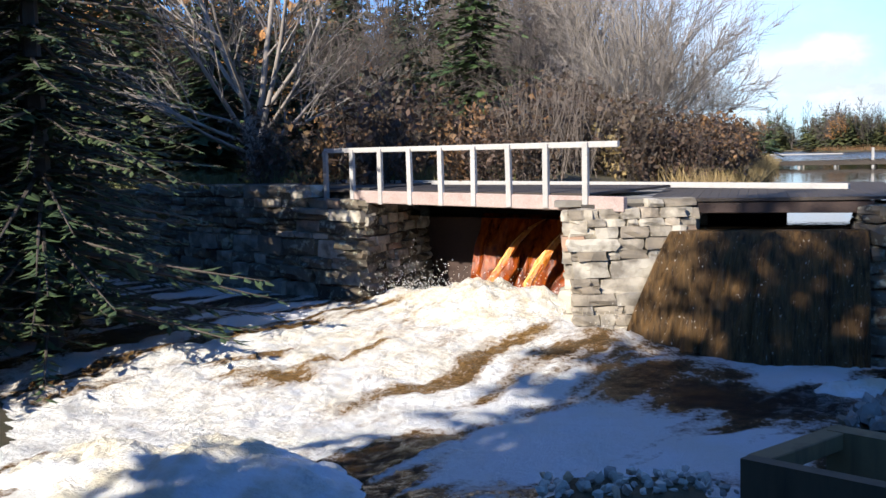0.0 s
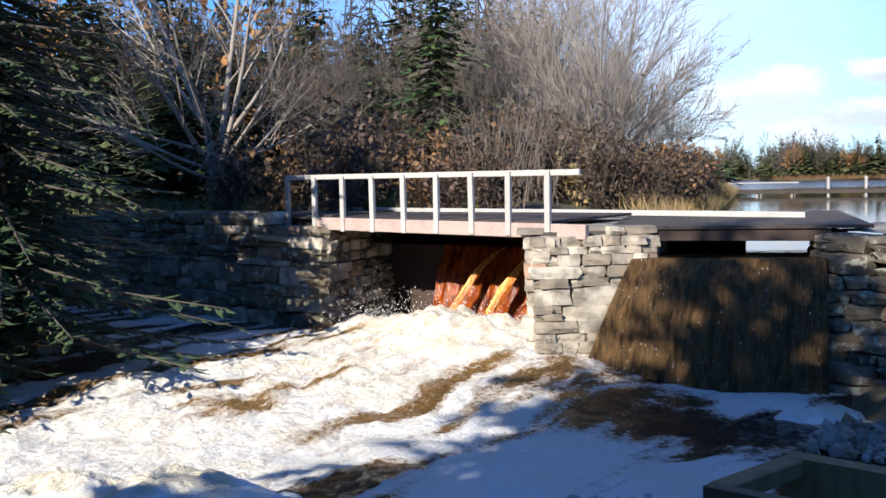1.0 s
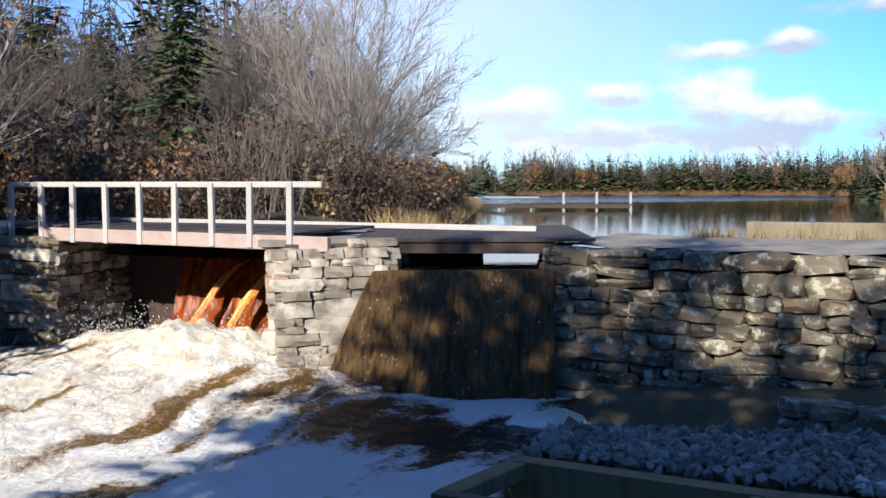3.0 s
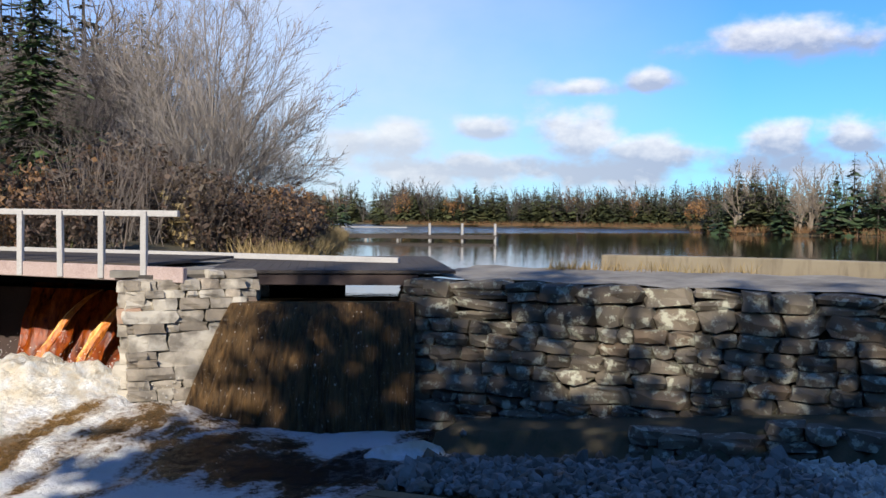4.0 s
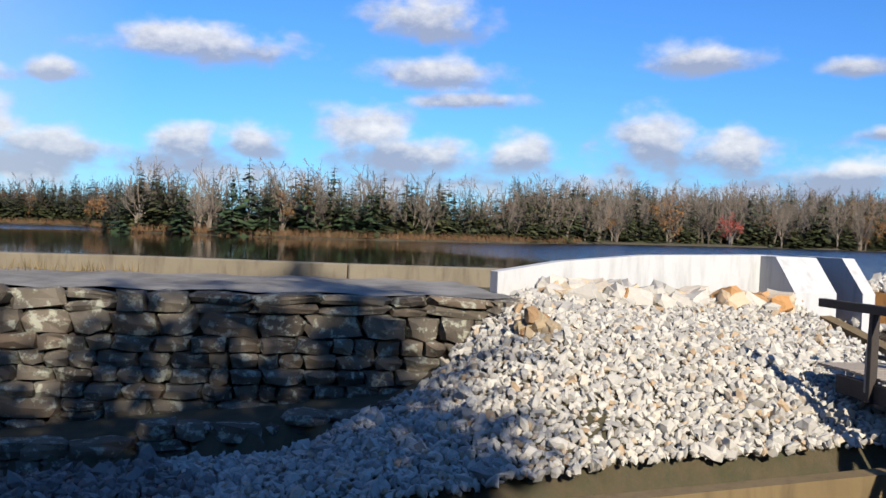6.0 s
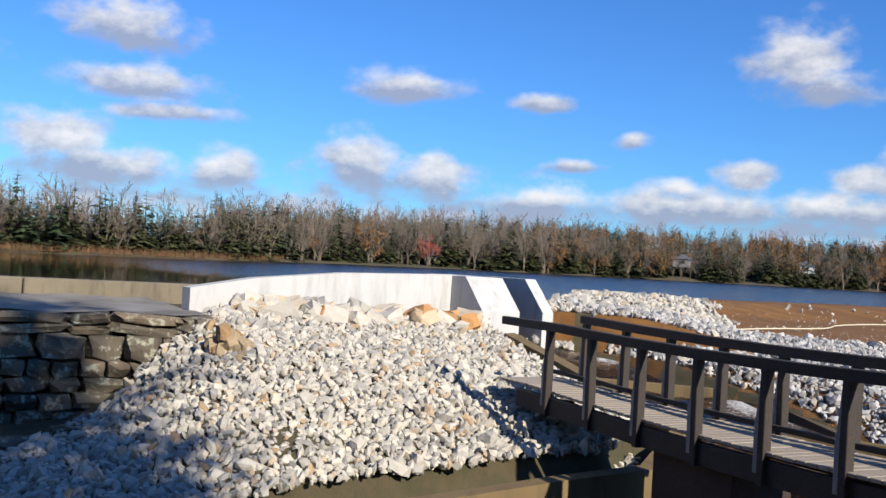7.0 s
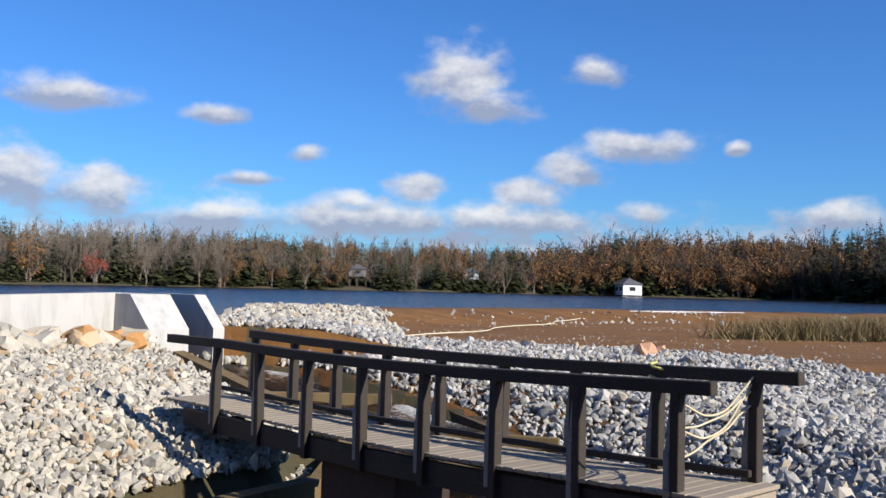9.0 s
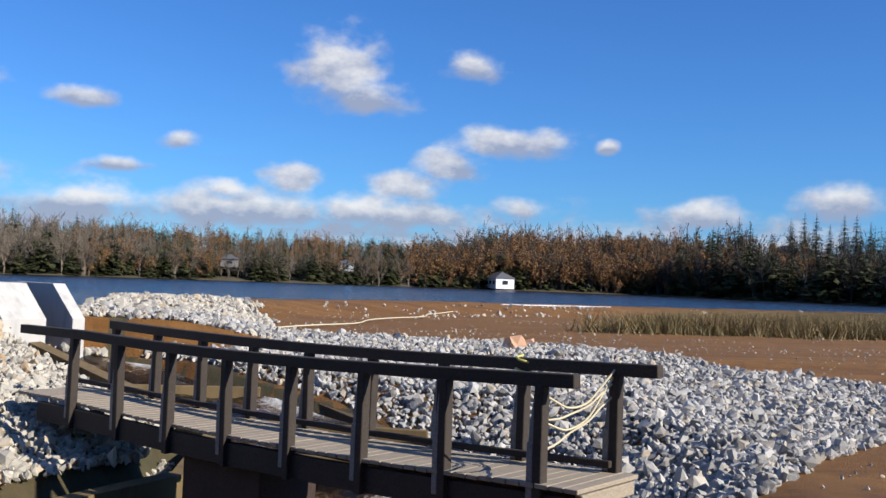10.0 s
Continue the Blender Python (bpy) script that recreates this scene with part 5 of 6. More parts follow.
def spruce_parts(rng, height, width, rows, fronds, clumps, ragged=0.3, bare=0.06):
    """Trunk tubes, and needle sprays: narrow pointed blades hanging off drooping boughs."""
    trunk, blades = [], []
    z = 0.0
    for i in range(6):
        trunk.append((np.array([0, 0, height * i / 6 - 0.3 * (i == 0)]), np.array([0, 0, height * (i + 1) / 6]), 0.016 * height * (1 - i / 6) + 0.012, 0.016 * height * (1 - (i + 1) / 6) + 0.01))
    for i in range(rows):
        f = bare + (1 - bare) * (i + rng.uniform(-0.4, 0.4)) / rows
        f = min(max(f, bare), 0.995)
        reach = width * (1 - f) ** 0.85 + 0.05 * width
        n = max(3, int(fronds * (1 - 0.5 * f)))
        for j in range(n):
            if rng.random() < 0.1:
                continue
            a = 2 * math.pi * (j + rng.uniform(-0.3, 0.3)) / n + i * 0.7
            out = np.array([math.cos(a), math.sin(a), 0])
            length = reach * rng.uniform(1 - ragged, 1 + ragged * 0.5)
            base = np.array([0, 0, f * height])
            tip = base + out * length + np.array([0, 0, -length * rng.uniform(0.12, 0.42)])
            if clumps > 2:
                trunk.append((base, tip, 0.012 + 0.012 * length, 0.004))
            for k in range(clumps):
                g = (k + rng.uniform(0.2, 1.0)) / clumps
                c = base + (tip - base) * g
                side = np.array([-out[1], out[0], 0]) * rng.choice([-1, 1])
                w = (0.30 + 0.32 * (1 - g)) * length * (1.5 if clumps < 3 else 0.85 if clumps < 8 else 0.6 if clumps < 12 else 0.25) * rng.uniform(0.7, 1.2)
                d = out * rng.uniform(0.3, 0.9) + side * rng.uniform(0.2, 0.9) + np.array([0, 0, rng.uniform(-0.45, 0.1)])
                d /= np.linalg.norm(d)
                e = np.cross(d, np.array([0, 0, 1.0])) * (0.42 if clumps < 3 else 0.26 if clumps < 12 else 0.2) * w
                mid = c + d * w * 0.45 + np.array([0, 0, -0.05 * w])
                blades.append((c, mid + e, c + d * w, mid - e))
    verts = np.array(blades).reshape(-1, 3)
    faces = np.arange(len(verts)).reshape(-1, 4)
    return trunk, verts, faces


def spruce_mesh(seed, height, width, rows, fronds, clumps, mats=("dark_bark", "spruce"), **kw):
    trunk, bv, bf = spruce_parts(np.random.default_rng(seed), height, width, rows, fronds, clumps, **kw)
    tv, tf = tubes_mesh(trunk, 5 if clumps > 2 else 3)
    return mesh_from("trunk", tv, tf, M[mats[0]]), mesh_from("crown", bv, bf, M[mats[1]])


def plant(name, label, category, meshes, x, y, z=None, turn=0.0, scale=1.0, lean=0.0, group=""):
    root = empty(name, pose(x, y, float(ground_height(np.array([x]), np.array([y]))[0]) - 0.05 if z is None else z, lean, 0, turn) @ Matrix.Scale(scale, 4))
    for n, me in meshes:
        piece(n, me, root)
    return tagged(root, label, category, group)


def bare_meshes(seed, height, mat, sides=4, **kw):
    segs = bare_segments(np.random.default_rng(seed), height, **kw)
    big = [s for s in segs if s[2] > height * 0.0032]
    fine = [s for s in segs if s[2] <= height * 0.0032]
    fine = [(a, b, max(r, 0.006), max(q, 0.003)) for a, b, r, q in fine]
    out = [("trunk", mesh_from("trunk", *tubes_mesh(big, 6), mat, True))]
    if fine:
        out.append(("crown", mesh_from("crown", *tubes_mesh(fine, 3), mat)))
    return out


def dome_segments(rng, height, radius, limbs, wide, sub=9, twigs=6, thick=0.10, trunk=1.2):
    """A bare tree with a short trunk: straight limbs fan out to a rounded crown, with finer branches at sharp angles."""
    segs = []

    def limb(p, d, length, r, level):
        steps = (6, 4, 2)[level]
        pts = [p]
        for i in range(steps):
            d = d + rng.normal(0, (0.05, 0.09, 0.12)[level], 3) + np.array([0, 0, (0.03, 0.02, 0.0)[level]])
            d = d / np.linalg.norm(d)
            pts.append(pts[-1] + d * length / steps)
        for i in range(steps):
            a, b = i / steps, (i + 1) / steps
            segs.append((pts[i], pts[i + 1], r * (1 - 0.85 * a), r * (1 - 0.85 * b)))
        if level == 2:
            return
        for _ in range(sub if level == 0 else twigs):
            g = rng.uniform(0.22, 1.0)
            k = min(int(g * steps), steps - 1)
            q = pts[k] + (pts[k + 1] - pts[k]) * (g * steps - k)
            t = pts[k + 1] - pts[k]
            t = t / np.linalg.norm(t)
            side = rng.normal(0, 1, 3)
            side -= t * (side @ t)
            side /= np.linalg.norm(side)
            nd = t + side * rng.uniform(0.35, 0.95) + np.array([0, 0, 0.12])
            limb(q, nd / np.linalg.norm(nd), length * rng.uniform(0.22, 0.46) * (1.15 - 0.5 * g), max(r * (1 - 0.85 * g) * 0.5, 0.011), level + 1)
    base = np.array([0, 0, -0.4])
    for k in range(limbs):
        a = 2.4 * k + rng.uniform(-0.3, 0.3)
        u = ((k + 0.5) / limbs) ** 0.6
        tilt = wide * u * rng.uniform(0.85, 1.1)
        d = np.array([math.cos(a) * math.sin(tilt), math.sin(a) * math.sin(tilt), math.cos(tilt)])
        start = base + np.array([math.cos(a) * 0.15, math.sin(a) * 0.15, 0.2 + trunk * rng.uniform(0.3, 1.0)])
        reach = 1 / math.sqrt((math.sin(tilt) / radius) ** 2 + (math.cos(tilt) / height) ** 2)
        segs.append((base, start, thick * 1.3, thick * 0.9))
        limb(start, d, reach * rng.uniform(0.86, 1.05), thick * (1.0 - 0.55 * u), 0)
    return segs


def dome_meshes(seed, mat, height, radius, fat=0.03, **kw):
    segs = dome_segments(np.random.default_rng(seed), height, radius, **kw)
    big = [s for s in segs if s[2] > fat]
    fine = [(a, b, max(r, 0.007), max(q, 0.004)) for a, b, r, q in segs if r <= fat]
    return [("trunk", mesh_from("trunk", *tubes_mesh(big, 6), mat, True)), ("crown", mesh_from("crown", *tubes_mesh(fine, 3), mat))]


SPRUCE_NEAR = [spruce_mesh(s, 13, 3.2, 48, 13, 34, ragged=0.45, bare=0.06) for s in (1, 2, 3)]
SPRUCE_MID = [spruce_mesh(10 + s, 11, 2.6, 36, 12, 7, ragged=0.4) for s in range(3)]
PINE_MID = spruce_mesh(30, 12, 3.3, 40, 15, 9, ("dark_bark", "pine"), ragged=0.5, bare=0.1)
BIG_BARE = dome_meshes(41, M["pale_bark"], 13.0, 6.0, limbs=46, wide=1.42, sub=22, twigs=11, thick=0.085, trunk=2.2)
MAPLE = dome_meshes(44, M["pale_bark"], 10.5, 6.6, fat=0.05, limbs=15, wide=1.45, sub=13, twigs=9, thick=0.15, trunk=3.4)
THIN_BARE = [bare_meshes(43 + s, 9, M["grey_bark"], stems=2, levels=4, spread_=0.5, up=0.3, kids=(3, 4)) for s in range(3)]


def spruce_at(k, kind, x, y, scale, turn, label, z=None):
    me = kind[k % len(kind)]
    return plant("spruce_tree", label, "spruce tree", [("trunk", me[0]), ("crown", me[1])], x, y, z, turn, scale, group="spruces round the dam")


# dark spruces on the shaded bank, over the river
for k, (x, y, s, turn, z) in enumerate(((-8.9, 20.6, 1.35, 20, -2.2), (-10.8, 24.4, 1.25, 140, -1.6), (-11.2, 17.6, 1.1, 250, -1.6), (-15.5, 29.5, 1.25, 60, 0.3), (-12.0, 28.0, 0.9, 300, -0.6), (-13.0, 22.0, 1.3, 200, -1.0))):
    spruce_at(k, SPRUCE_NEAR, x, y, s, turn, "tall dark spruce with drooping ragged boughs on the shaded bank", z)
# conifers behind the dam
for k, (x, y, s, turn) in enumerate(((-15, 47, 1.0, 0), (-11.5, 50, 1.1, 50), (-8.5, 46, 0.75, 100), (-5.5, 44, 0.62, 150), (-3.2, 49, 0.8, 200), (-19, 43, 1.05, 250), (-16, 38, 0.8, 20), (2.5, 62, 1.0, 300), (-7, 60, 1.25, 340), (-13, 66, 1.3, 30), (4.5, 70, 1.1, 80), (-22, 52, 1.2, 120))):
    spruce_at(k, SPRUCE_MID, x, y, s, turn, "dark green spruce among bare trees behind the dam")
plant("pine_tree", "full green pine standing above the shrubs", "pine tree", [("trunk", PINE_MID[0]), ("crown", PINE_MID[1])], 0.55, 42.5, None, 15, 1.02)
plant("bare_tree", "large bare many-stemmed tree with pale grey twigs", "bare tree", BIG_BARE, 8.0, 46.0, 0.4, 0, 1.0)
plant("bare_tree", "bare many-stemmed tree with pale grey twigs behind the shrubs", "bare tree", BIG_BARE, 5.4, 50.0, 0.5, 130, 0.95)
plant("maple_tree", "bare maple with pale spreading limbs", "bare tree", MAPLE, -8.0, 37.4, None, 40, 1.0)
for k, (x, y, s, turn) in enumerate(((4.2, 52, 1.2, 0), (6.2, 56, 1.25, 90), (11.5, 56, 0.9, 30), (-2.8, 41, 0.85, 200), (1.6, 43, 0.8, 260), (-5.2, 39.5, 0.9, 300), (-12.5, 41, 1.0, 50), (3.2, 46, 1.0, 120), (13.8, 60, 0.8, 10), (-1.0, 55, 1.2, 75), (16.5, 66, 0.7, 180), (9.5, 62, 1.0, 220))):
    plant("bare_tree", "slender bare grey tree at the edge of the wood", "bare tree", THIN_BARE[k % 3], x, y, None, turn, s, group="bare trees behind the dam")
# trees behind the camera that shade the pool and the wall
for k, (x, y, s) in enumerate(((-10, 39.5, 1.0), (-13.5, 40, 1.1), (-6.5, 43, 0.95), (-17, 38.5, 1.05), (-2.5, 47, 0.9), (-20, 43, 1.2))):
    spruce_at(k, SPRUCE_MID, x, y, s, 63.0 * k, "dark spruce among bare trees behind the dam")
SPRUCE_SHADE = [spruce_mesh(s, 13, 3.7, 34, 13, 7, ragged=0.45, bare=0.06) for s in (5, 6)]
SHADE = ((-19.6, -0.1, 0.55), (-17.4, -1.4, 0.55), (-15.1, -1.7, 0.6), (-13.1, -2.7, 0.8), (-11.1, -3, 1.45), (-9, -2, 1.25), (-14.7, -4.7, 0.8), (-12.3, -5.6, 1.3), (-17.5, -3.5, 0.6), (-15, 14.1, 0.8), (-16.3, 18.7, 0.8), (-19.3, 22.7, 1.4), (-11.5, -7.3, 1.65), (-9.9, -5.4, 1.2), (-9.7, -8.8, 1.75), (-6.5, -10.2, 1.3), (-17.6, 8.6, 0.9), (-20.4, 9.9, 1.3), (-23, 11.7, 1.4), (-25.9, 14.1, 1.45), (-18.1, 16.1, 0.8), (-4.2, -7.3, 1.05), (-2.8, -6.4, 1.3), (-1.9, -8.6, 1.35), (-4.6, -5.6, 1.2))
for k, (x, y, s) in enumerate(SHADE):
    spruce_at(k, SPRUCE_SHADE, x, y, s, 47.0 * k, "tall spruce on the bank behind the works")
HIGH_PINE = spruce_mesh(35, 17, 3.4, 16, 12, 9, ("dark_bark", "pine"), ragged=0.5, bare=0.6)
for k, (x, y, s) in enumerate(((-3.3, -9.2, 1.05), (-2, -9.9, 1), (-0.4, -10.4, 1.04), (-2.1, -12.5, 1.4))):
    plant("pine_tree", "tall pine with a bare lower trunk behind the works", "pine tree", [("trunk", HIGH_PINE[0]), ("crown", HIGH_PINE[1])], x, y, None, 70 * k, s, group="pines behind the works")


def shrub_mesh(seed, height, leaf):
    r = np.random.default_rng(seed)
    segs, leaves = [], []
    for _ in range(34):
        a, lean = r.uniform(0, 2 * math.pi), r.uniform(0.05, 0.5)
        d = np.array([math.cos(a) * lean, math.sin(a) * lean, 1.0])
        p = np.array([r.normal(0, 0.3), r.normal(0, 0.3), -0.1])
        h = height * r.uniform(0.6, 1.0)
        for i in range(4):
            q = p + d * h / 4 + r.normal(0, 0.05, 3)
            segs.append((p, q, 0.016 - 0.003 * i, 0.013 - 0.003 * i))
            for _ in range(2):
                t = q + r.normal(0, 0.28, 3) + np.array([0, 0, 0.18])
                segs.append((q, t, 0.007, 0.003))
                if leaf:
                    for _ in range(3):
                        c = t + r.normal(0, 0.1, 3)
                        e, f = r.normal(0, 0.05, 3), r.normal(0, 0.05, 3)
                        leaves.append((c - e, c + f, c + e, c - f))
            p = q
    out = [("frame", mesh_from("frame", *tubes_mesh(segs, 3), M["dark_bark"] if leaf else M["grey_bark"]))]
    if leaf:
        v = np.array(leaves).reshape(-1, 3)
        out.append(("foliage", mesh_from("foliage", v, np.arange(len(v)).reshape(-1, 4), M[leaf])))
    return out


SHRUBS = [shrub_mesh(60, 2.6, "shrub"), shrub_mesh(61, 2.2, "shrub"), shrub_mesh(62, 2.4, "autumn"), shrub_mesh(63, 2.8, None), shrub_mesh(64, 1.6, "dry_grass")]
r = np.random.default_rng(8)
done = 0
while done < 230:
    y = r.uniform(29.5, 62)
    x = float(lake_left(np.array(y))) - 0.6 - abs(r.normal(0, 5.5)) - (2.0 if y < 31 else 0)
    if x < -22 or (y < 33.5 and x > 3.0):
        continue
    k = int(r.choice(5, p=[0.34, 0.26, 0.12, 0.2, 0.08]))
    plant("shrub", "dense russet shrub with bare twigs on the bank" if k != 3 else "bare grey twiggy shrub", "shrub", SHRUBS[k], x, y, None, r.uniform(0, 360), r.uniform(0.7, 1.35) * (0.72 if x > 6 else 1.0), group="shrubs on the bank")
    done += 1


def blades(name, count, where, height, mat, label, seed, tries=40, lean=0.35):
    """Tufts of grass as thin tapering blades."""
    rr = np.random.default_rng(seed)
    x, y = where(rr, count)
    z = ground_height(x, y)
    ok = z > -0.12
    x, y, z = x[ok], y[ok], z[ok]
    h = height * rr.uniform(0.5, 1.2, len(x))
    a = rr.uniform(0, 2 * np.pi, len(x))
    w = 0.012 + 0.01 * rr.random(len(x)) + 0.006 * height
    base = np.stack([x, y, z - 0.03], -1)
    side = np.stack([np.cos(a) * w, np.sin(a) * w, 0 * a], -1)
    tip = base + np.stack([rr.normal(0, lean, len(x)) * h, rr.normal(0, lean, len(x)) * h, h], -1)
    verts = np.stack([base - side, base + side, tip], 1).reshape(-1, 3)
    tagged(new(name, mesh_from(name, verts, np.arange(len(verts)).reshape(-1, 3), M[mat])), label, "grass", kind="stuff")


def along_shore(rr, n):
    y = rr.uniform(30, 80, n)
    return lake_left(y) - np.abs(rr.normal(0, 1.2, n)) + 0.7, y


def bank_grass(rr, n):
    x = rr.uniform(-20, 1.5, n)
    return x, 29.5 + (1 - x) * 0.55 + np.abs(rr.normal(0, 3.2, n))


def far_grass(rr, n):
    f, g = rr.uniform(0, 1, n) ** 0.7, rr.uniform(0, 1, n) ** 1.7
    return 39 + 5 * f + (10 + 14 * f) * g + rr.normal(0, 0.6, n), -12 - 22 * f - (9 + 4 * f) * g + rr.normal(0, 0.9, n)


def wall_weeds(rr, n):
    f = rr.uniform(0, 1, n) ** 1.5
    return 12.4 + 3.5 * f + rr.normal(0, 0.12, n), 21.6 - 3.2 * f + rr.normal(0, 0.12, n)


blades("shore_reeds", 9000, along_shore, 0.8, "dry_grass", "straw-coloured reeds along the lake edge", 31)
blades("bank_grass", 9000, bank_grass, 0.6, "green_grass", "rough olive grass on the bank behind the dam", 32)
blades("dry_grass", 60000, far_grass, 0.85, "dry_grass", "tall dry grass along the edge of the dirt", 33, lean=0.6)
blades("berm_grass", 14000, far_grass, 0.5, "green_grass", "green grass among the dry stalks", 34, lean=0.7)
blades("kerb_weeds", 420, wall_weeds, 0.4, "dry_grass", "thin dry weeds at the foot of the parapet", 35)

# ---------------------------------------------------------------- far woods
def far_kit():
    kit = []
    for s in range(4):
        t, bv, bf = spruce_parts(np.random.default_rng(80 + s), 7.5, 1.9 + 0.2 * s, 24, 9, 2, ragged=0.45)
        tv, tf = tubes_mesh(t, 3)
        kit.append((np.concatenate([tv, bv]), np.concatenate([tf, bf + len(tv)]), np.r_[np.zeros(len(tf), int), np.ones(len(bf), int)]))
    for s in range(4):
        segs = dome_segments(np.random.default_rng(90 + s), 7.4, 2.3, 5 + s % 2, 0.8, sub=8, twigs=5, thick=0.11, trunk=2.6)
        segs = [(a, b, max(q, 0.026), max(w, 0.018)) for a, b, q, w in segs]
        tv, tf = tubes_mesh(segs, 3)
        kit.append((tv, tf, np.full(len(tf), 2)))
    for s in range(2):
        rr = np.random.default_rng(95 + s)
        segs = dome_segments(rr, 7.0, 2.8, 7, 1.0, sub=5, twigs=2, thick=0.11, trunk=2.0)
        segs = [(a, b, max(q, 0.03), max(w, 0.02)) for a, b, q, w in segs]
        tv, tf = tubes_mesh(segs, 3)
        ends = np.array([q for _, q, w, _ in segs if w < 0.05])
        tips = ends[rr.integers(0, len(ends), 900)] + rr.normal(0, 0.35, (900, 3))
        e, f = rr.normal(0, 0.085, (900, 3)), rr.normal(0, 0.085, (900, 3))
        lv = np.stack([tips - e, tips + f, tips + e, tips - f], 1).reshape(-1, 3)
        kit.append((np.concatenate([tv, lv]), np.concatenate([tf, np.arange(len(lv)).reshape(-1, 4) + len(tv)]), np.r_[np.full(len(tf), 2), np.full(900, 3)]))
    return kit


KIT = far_kit()


def woods(name, az0, az1, deep, count, mixture, size, label, seed, autumn="far_leaf", start=None, trunk="dark_bark"):
    """Trees strewn on the far shore between two bearings, back to the given depth."""
    rr = np.random.default_rng(seed)
    vs, fs, ms, total = [], [], [], 0
    az = rr.uniform(az0, az1, count)
    back = rr.uniform(0, 1, count) ** 1.6 * deep + 1.0
    radius = (np.interp(az, SHORE_AZ, SHORE_R) if start is None else start) + back + 3
    x, y = radius * np.sin(np.radians(az)), radius * np.cos(np.radians(az))
    z = ground_height(x, y)
    kind = rr.choice(10, size=count, p=mixture)
    grow = rr.uniform(*size, count) * np.where(kind < 4, rr.uniform(0.75, 1.2, count), 1.0)
    for i in range(count):
        if z[i] < 0.05:
            continue
        v, f, m = KIT[kind[i]]
        a = rr.uniform(0, 2 * math.pi)
        c, s = math.cos(a), math.sin(a)
        w = v * grow[i]
        vs.append(np.stack([w[:, 0] * c - w[:, 1] * s + x[i], w[:, 0] * s + w[:, 1] * c + y[i], w[:, 2] + z[i] - 0.1], -1))
        fs.append(f + total)
        ms.append(m)
        total += len(v)
    me = mesh_from(name, np.concatenate(vs), np.concatenate(fs), [M["dark_bark"], M["far_spruce"], M[trunk], M[autumn]])
    me.polygons.foreach_set("material_index", np.concatenate(ms))
    return tagged(new(name, me), label, "woods", kind="stuff")


def blend(spruce, bare, leaf):
    return np.r_[np.full(4, spruce / 4), np.full(4, bare / 4), np.full(2, leaf / 2)]


woods("woods_inlet", 11, 22, 50, 220, blend(0.7, 0.25, 0.05), (0.75, 1.15), "mixed autumn woods at the end of the inlet", 51)
woods("woods_far_shore", 19, 41, 60, 640, blend(0.66, 0.32, 0.02), (0.6, 0.95), "line of dark spruce and bare trees on the far shore", 52)
woods("woods_point", 39, 63, 26, 300, blend(0.5, 0.49, 0.01), (0.6, 1.05), "ragged spruces and pale bare trees on the low point", 53, trunk="far_bark")
woods("woods_bay", 60, 82, 120, 760, blend(0.42, 0.56, 0.02), (0.75, 1.2), "pale birch trunks and spruces along the bay", 54, trunk="far_bark")
woods("woods_hillside", 78, 100, 130, 820, blend(0.5, 0.38, 0.12), (0.75, 1.1), "low wooded hill of spruce and russet hardwoods", 55, trunk="far_bark")
woods("woods_headland", 97, 113, 70, 560, blend(0.25, 0.35, 0.40), (1.15, 1.65), "wooded headland with orange-brown autumn crowns", 56)
woods("woods_near_point", 111, 128, 60, 300, blend(0.65, 0.3, 0.05), (1.3, 2.0), "dark spruces on the near point", 57)
woods("woods_behind_dam", -34, 6.5, 60, 300, blend(0.7, 0.27, 0.03), (1.2, 1.9), "mixed woods rising behind the dam", 58, start=58)


def marsh(rr, n):
    az = np.radians(rr.uniform(18, 64, n))
    rad = np.interp(np.degrees(az), SHORE_AZ, SHORE_R) + rr.normal(1.5, 2.0, n)
    return rad * np.sin(az), rad * np.cos(az)


blades("marsh_grass", 14000, marsh, 0.9, "autumn", "russet marsh grass along the far shore", 36)


def red_tree():
    az, rad = radians(72.05), 194.0
    v, f, m = KIT[8]
    me = mesh_from("crown", v, f, [M["dark_bark"], M["spruce"], M["pale_bark"], M["red_leaf"]])
    me.polygons.foreach_set("material_index", m)
    plant("red_tree", "small tree in bright red autumn leaf on the shore", "tree", [("crown", me)], rad * math.sin(az), rad * math.cos(az), None, 0, 0.9)


red_tree()
for k, (az_, rad, s) in enumerate(((38.2, 116, 1.25), (41.5, 117, 1.05), (44.2, 116, 1.2), (45.1, 117, 1.45), (46.3, 116, 1.1), (48.4, 116, 1.3), (50.6, 116, 1.0), (52.0, 118, 1.1), (16.8, 118, 0.95))):
    v, f, m = KIT[k % 4]
    me = mesh_from("crown", v, f, [M["dark_bark"], M["spruce"]])
    me.polygons.foreach_set("material_index", m)
    x, y = rad * math.sin(radians(az_)), rad * math.cos(radians(az_))
    plant("spruce_tree", "ragged spruce standing above the far shore", "spruce tree", [("crown", me)], x, y, None if az_ > 17 else 0.3, 30 * k, s * 0.82, group="spruces on the far shore")

# dark spruces that stand out on the near point
for k, (az_, rad, s) in enumerate(((113.8, 345, 1.0), (114.9, 338, 1.6), (115.5, 340, 1.45), (116.6, 332, 1.2), (117.6, 335, 1.55), (118.3, 330, 1.75), (118.9, 334, 1.7), (119.6, 328, 1.45), (120.3, 330, 1.7), (120.9, 326, 1.75), (121.6, 328, 1.5), (122.4, 324, 1.35), (123.2, 322, 1.45), (110.6, 340, 1.0), (111.9, 335, 0.95), (101.0, 325, 1.3), (100.2, 320, 1.1))):
    spruce_at(k, SPRUCE_MID, rad * math.sin(radians(az_)), rad * math.cos(radians(az_)), s, 77 * k, "dark spruce standing on the wooded point")

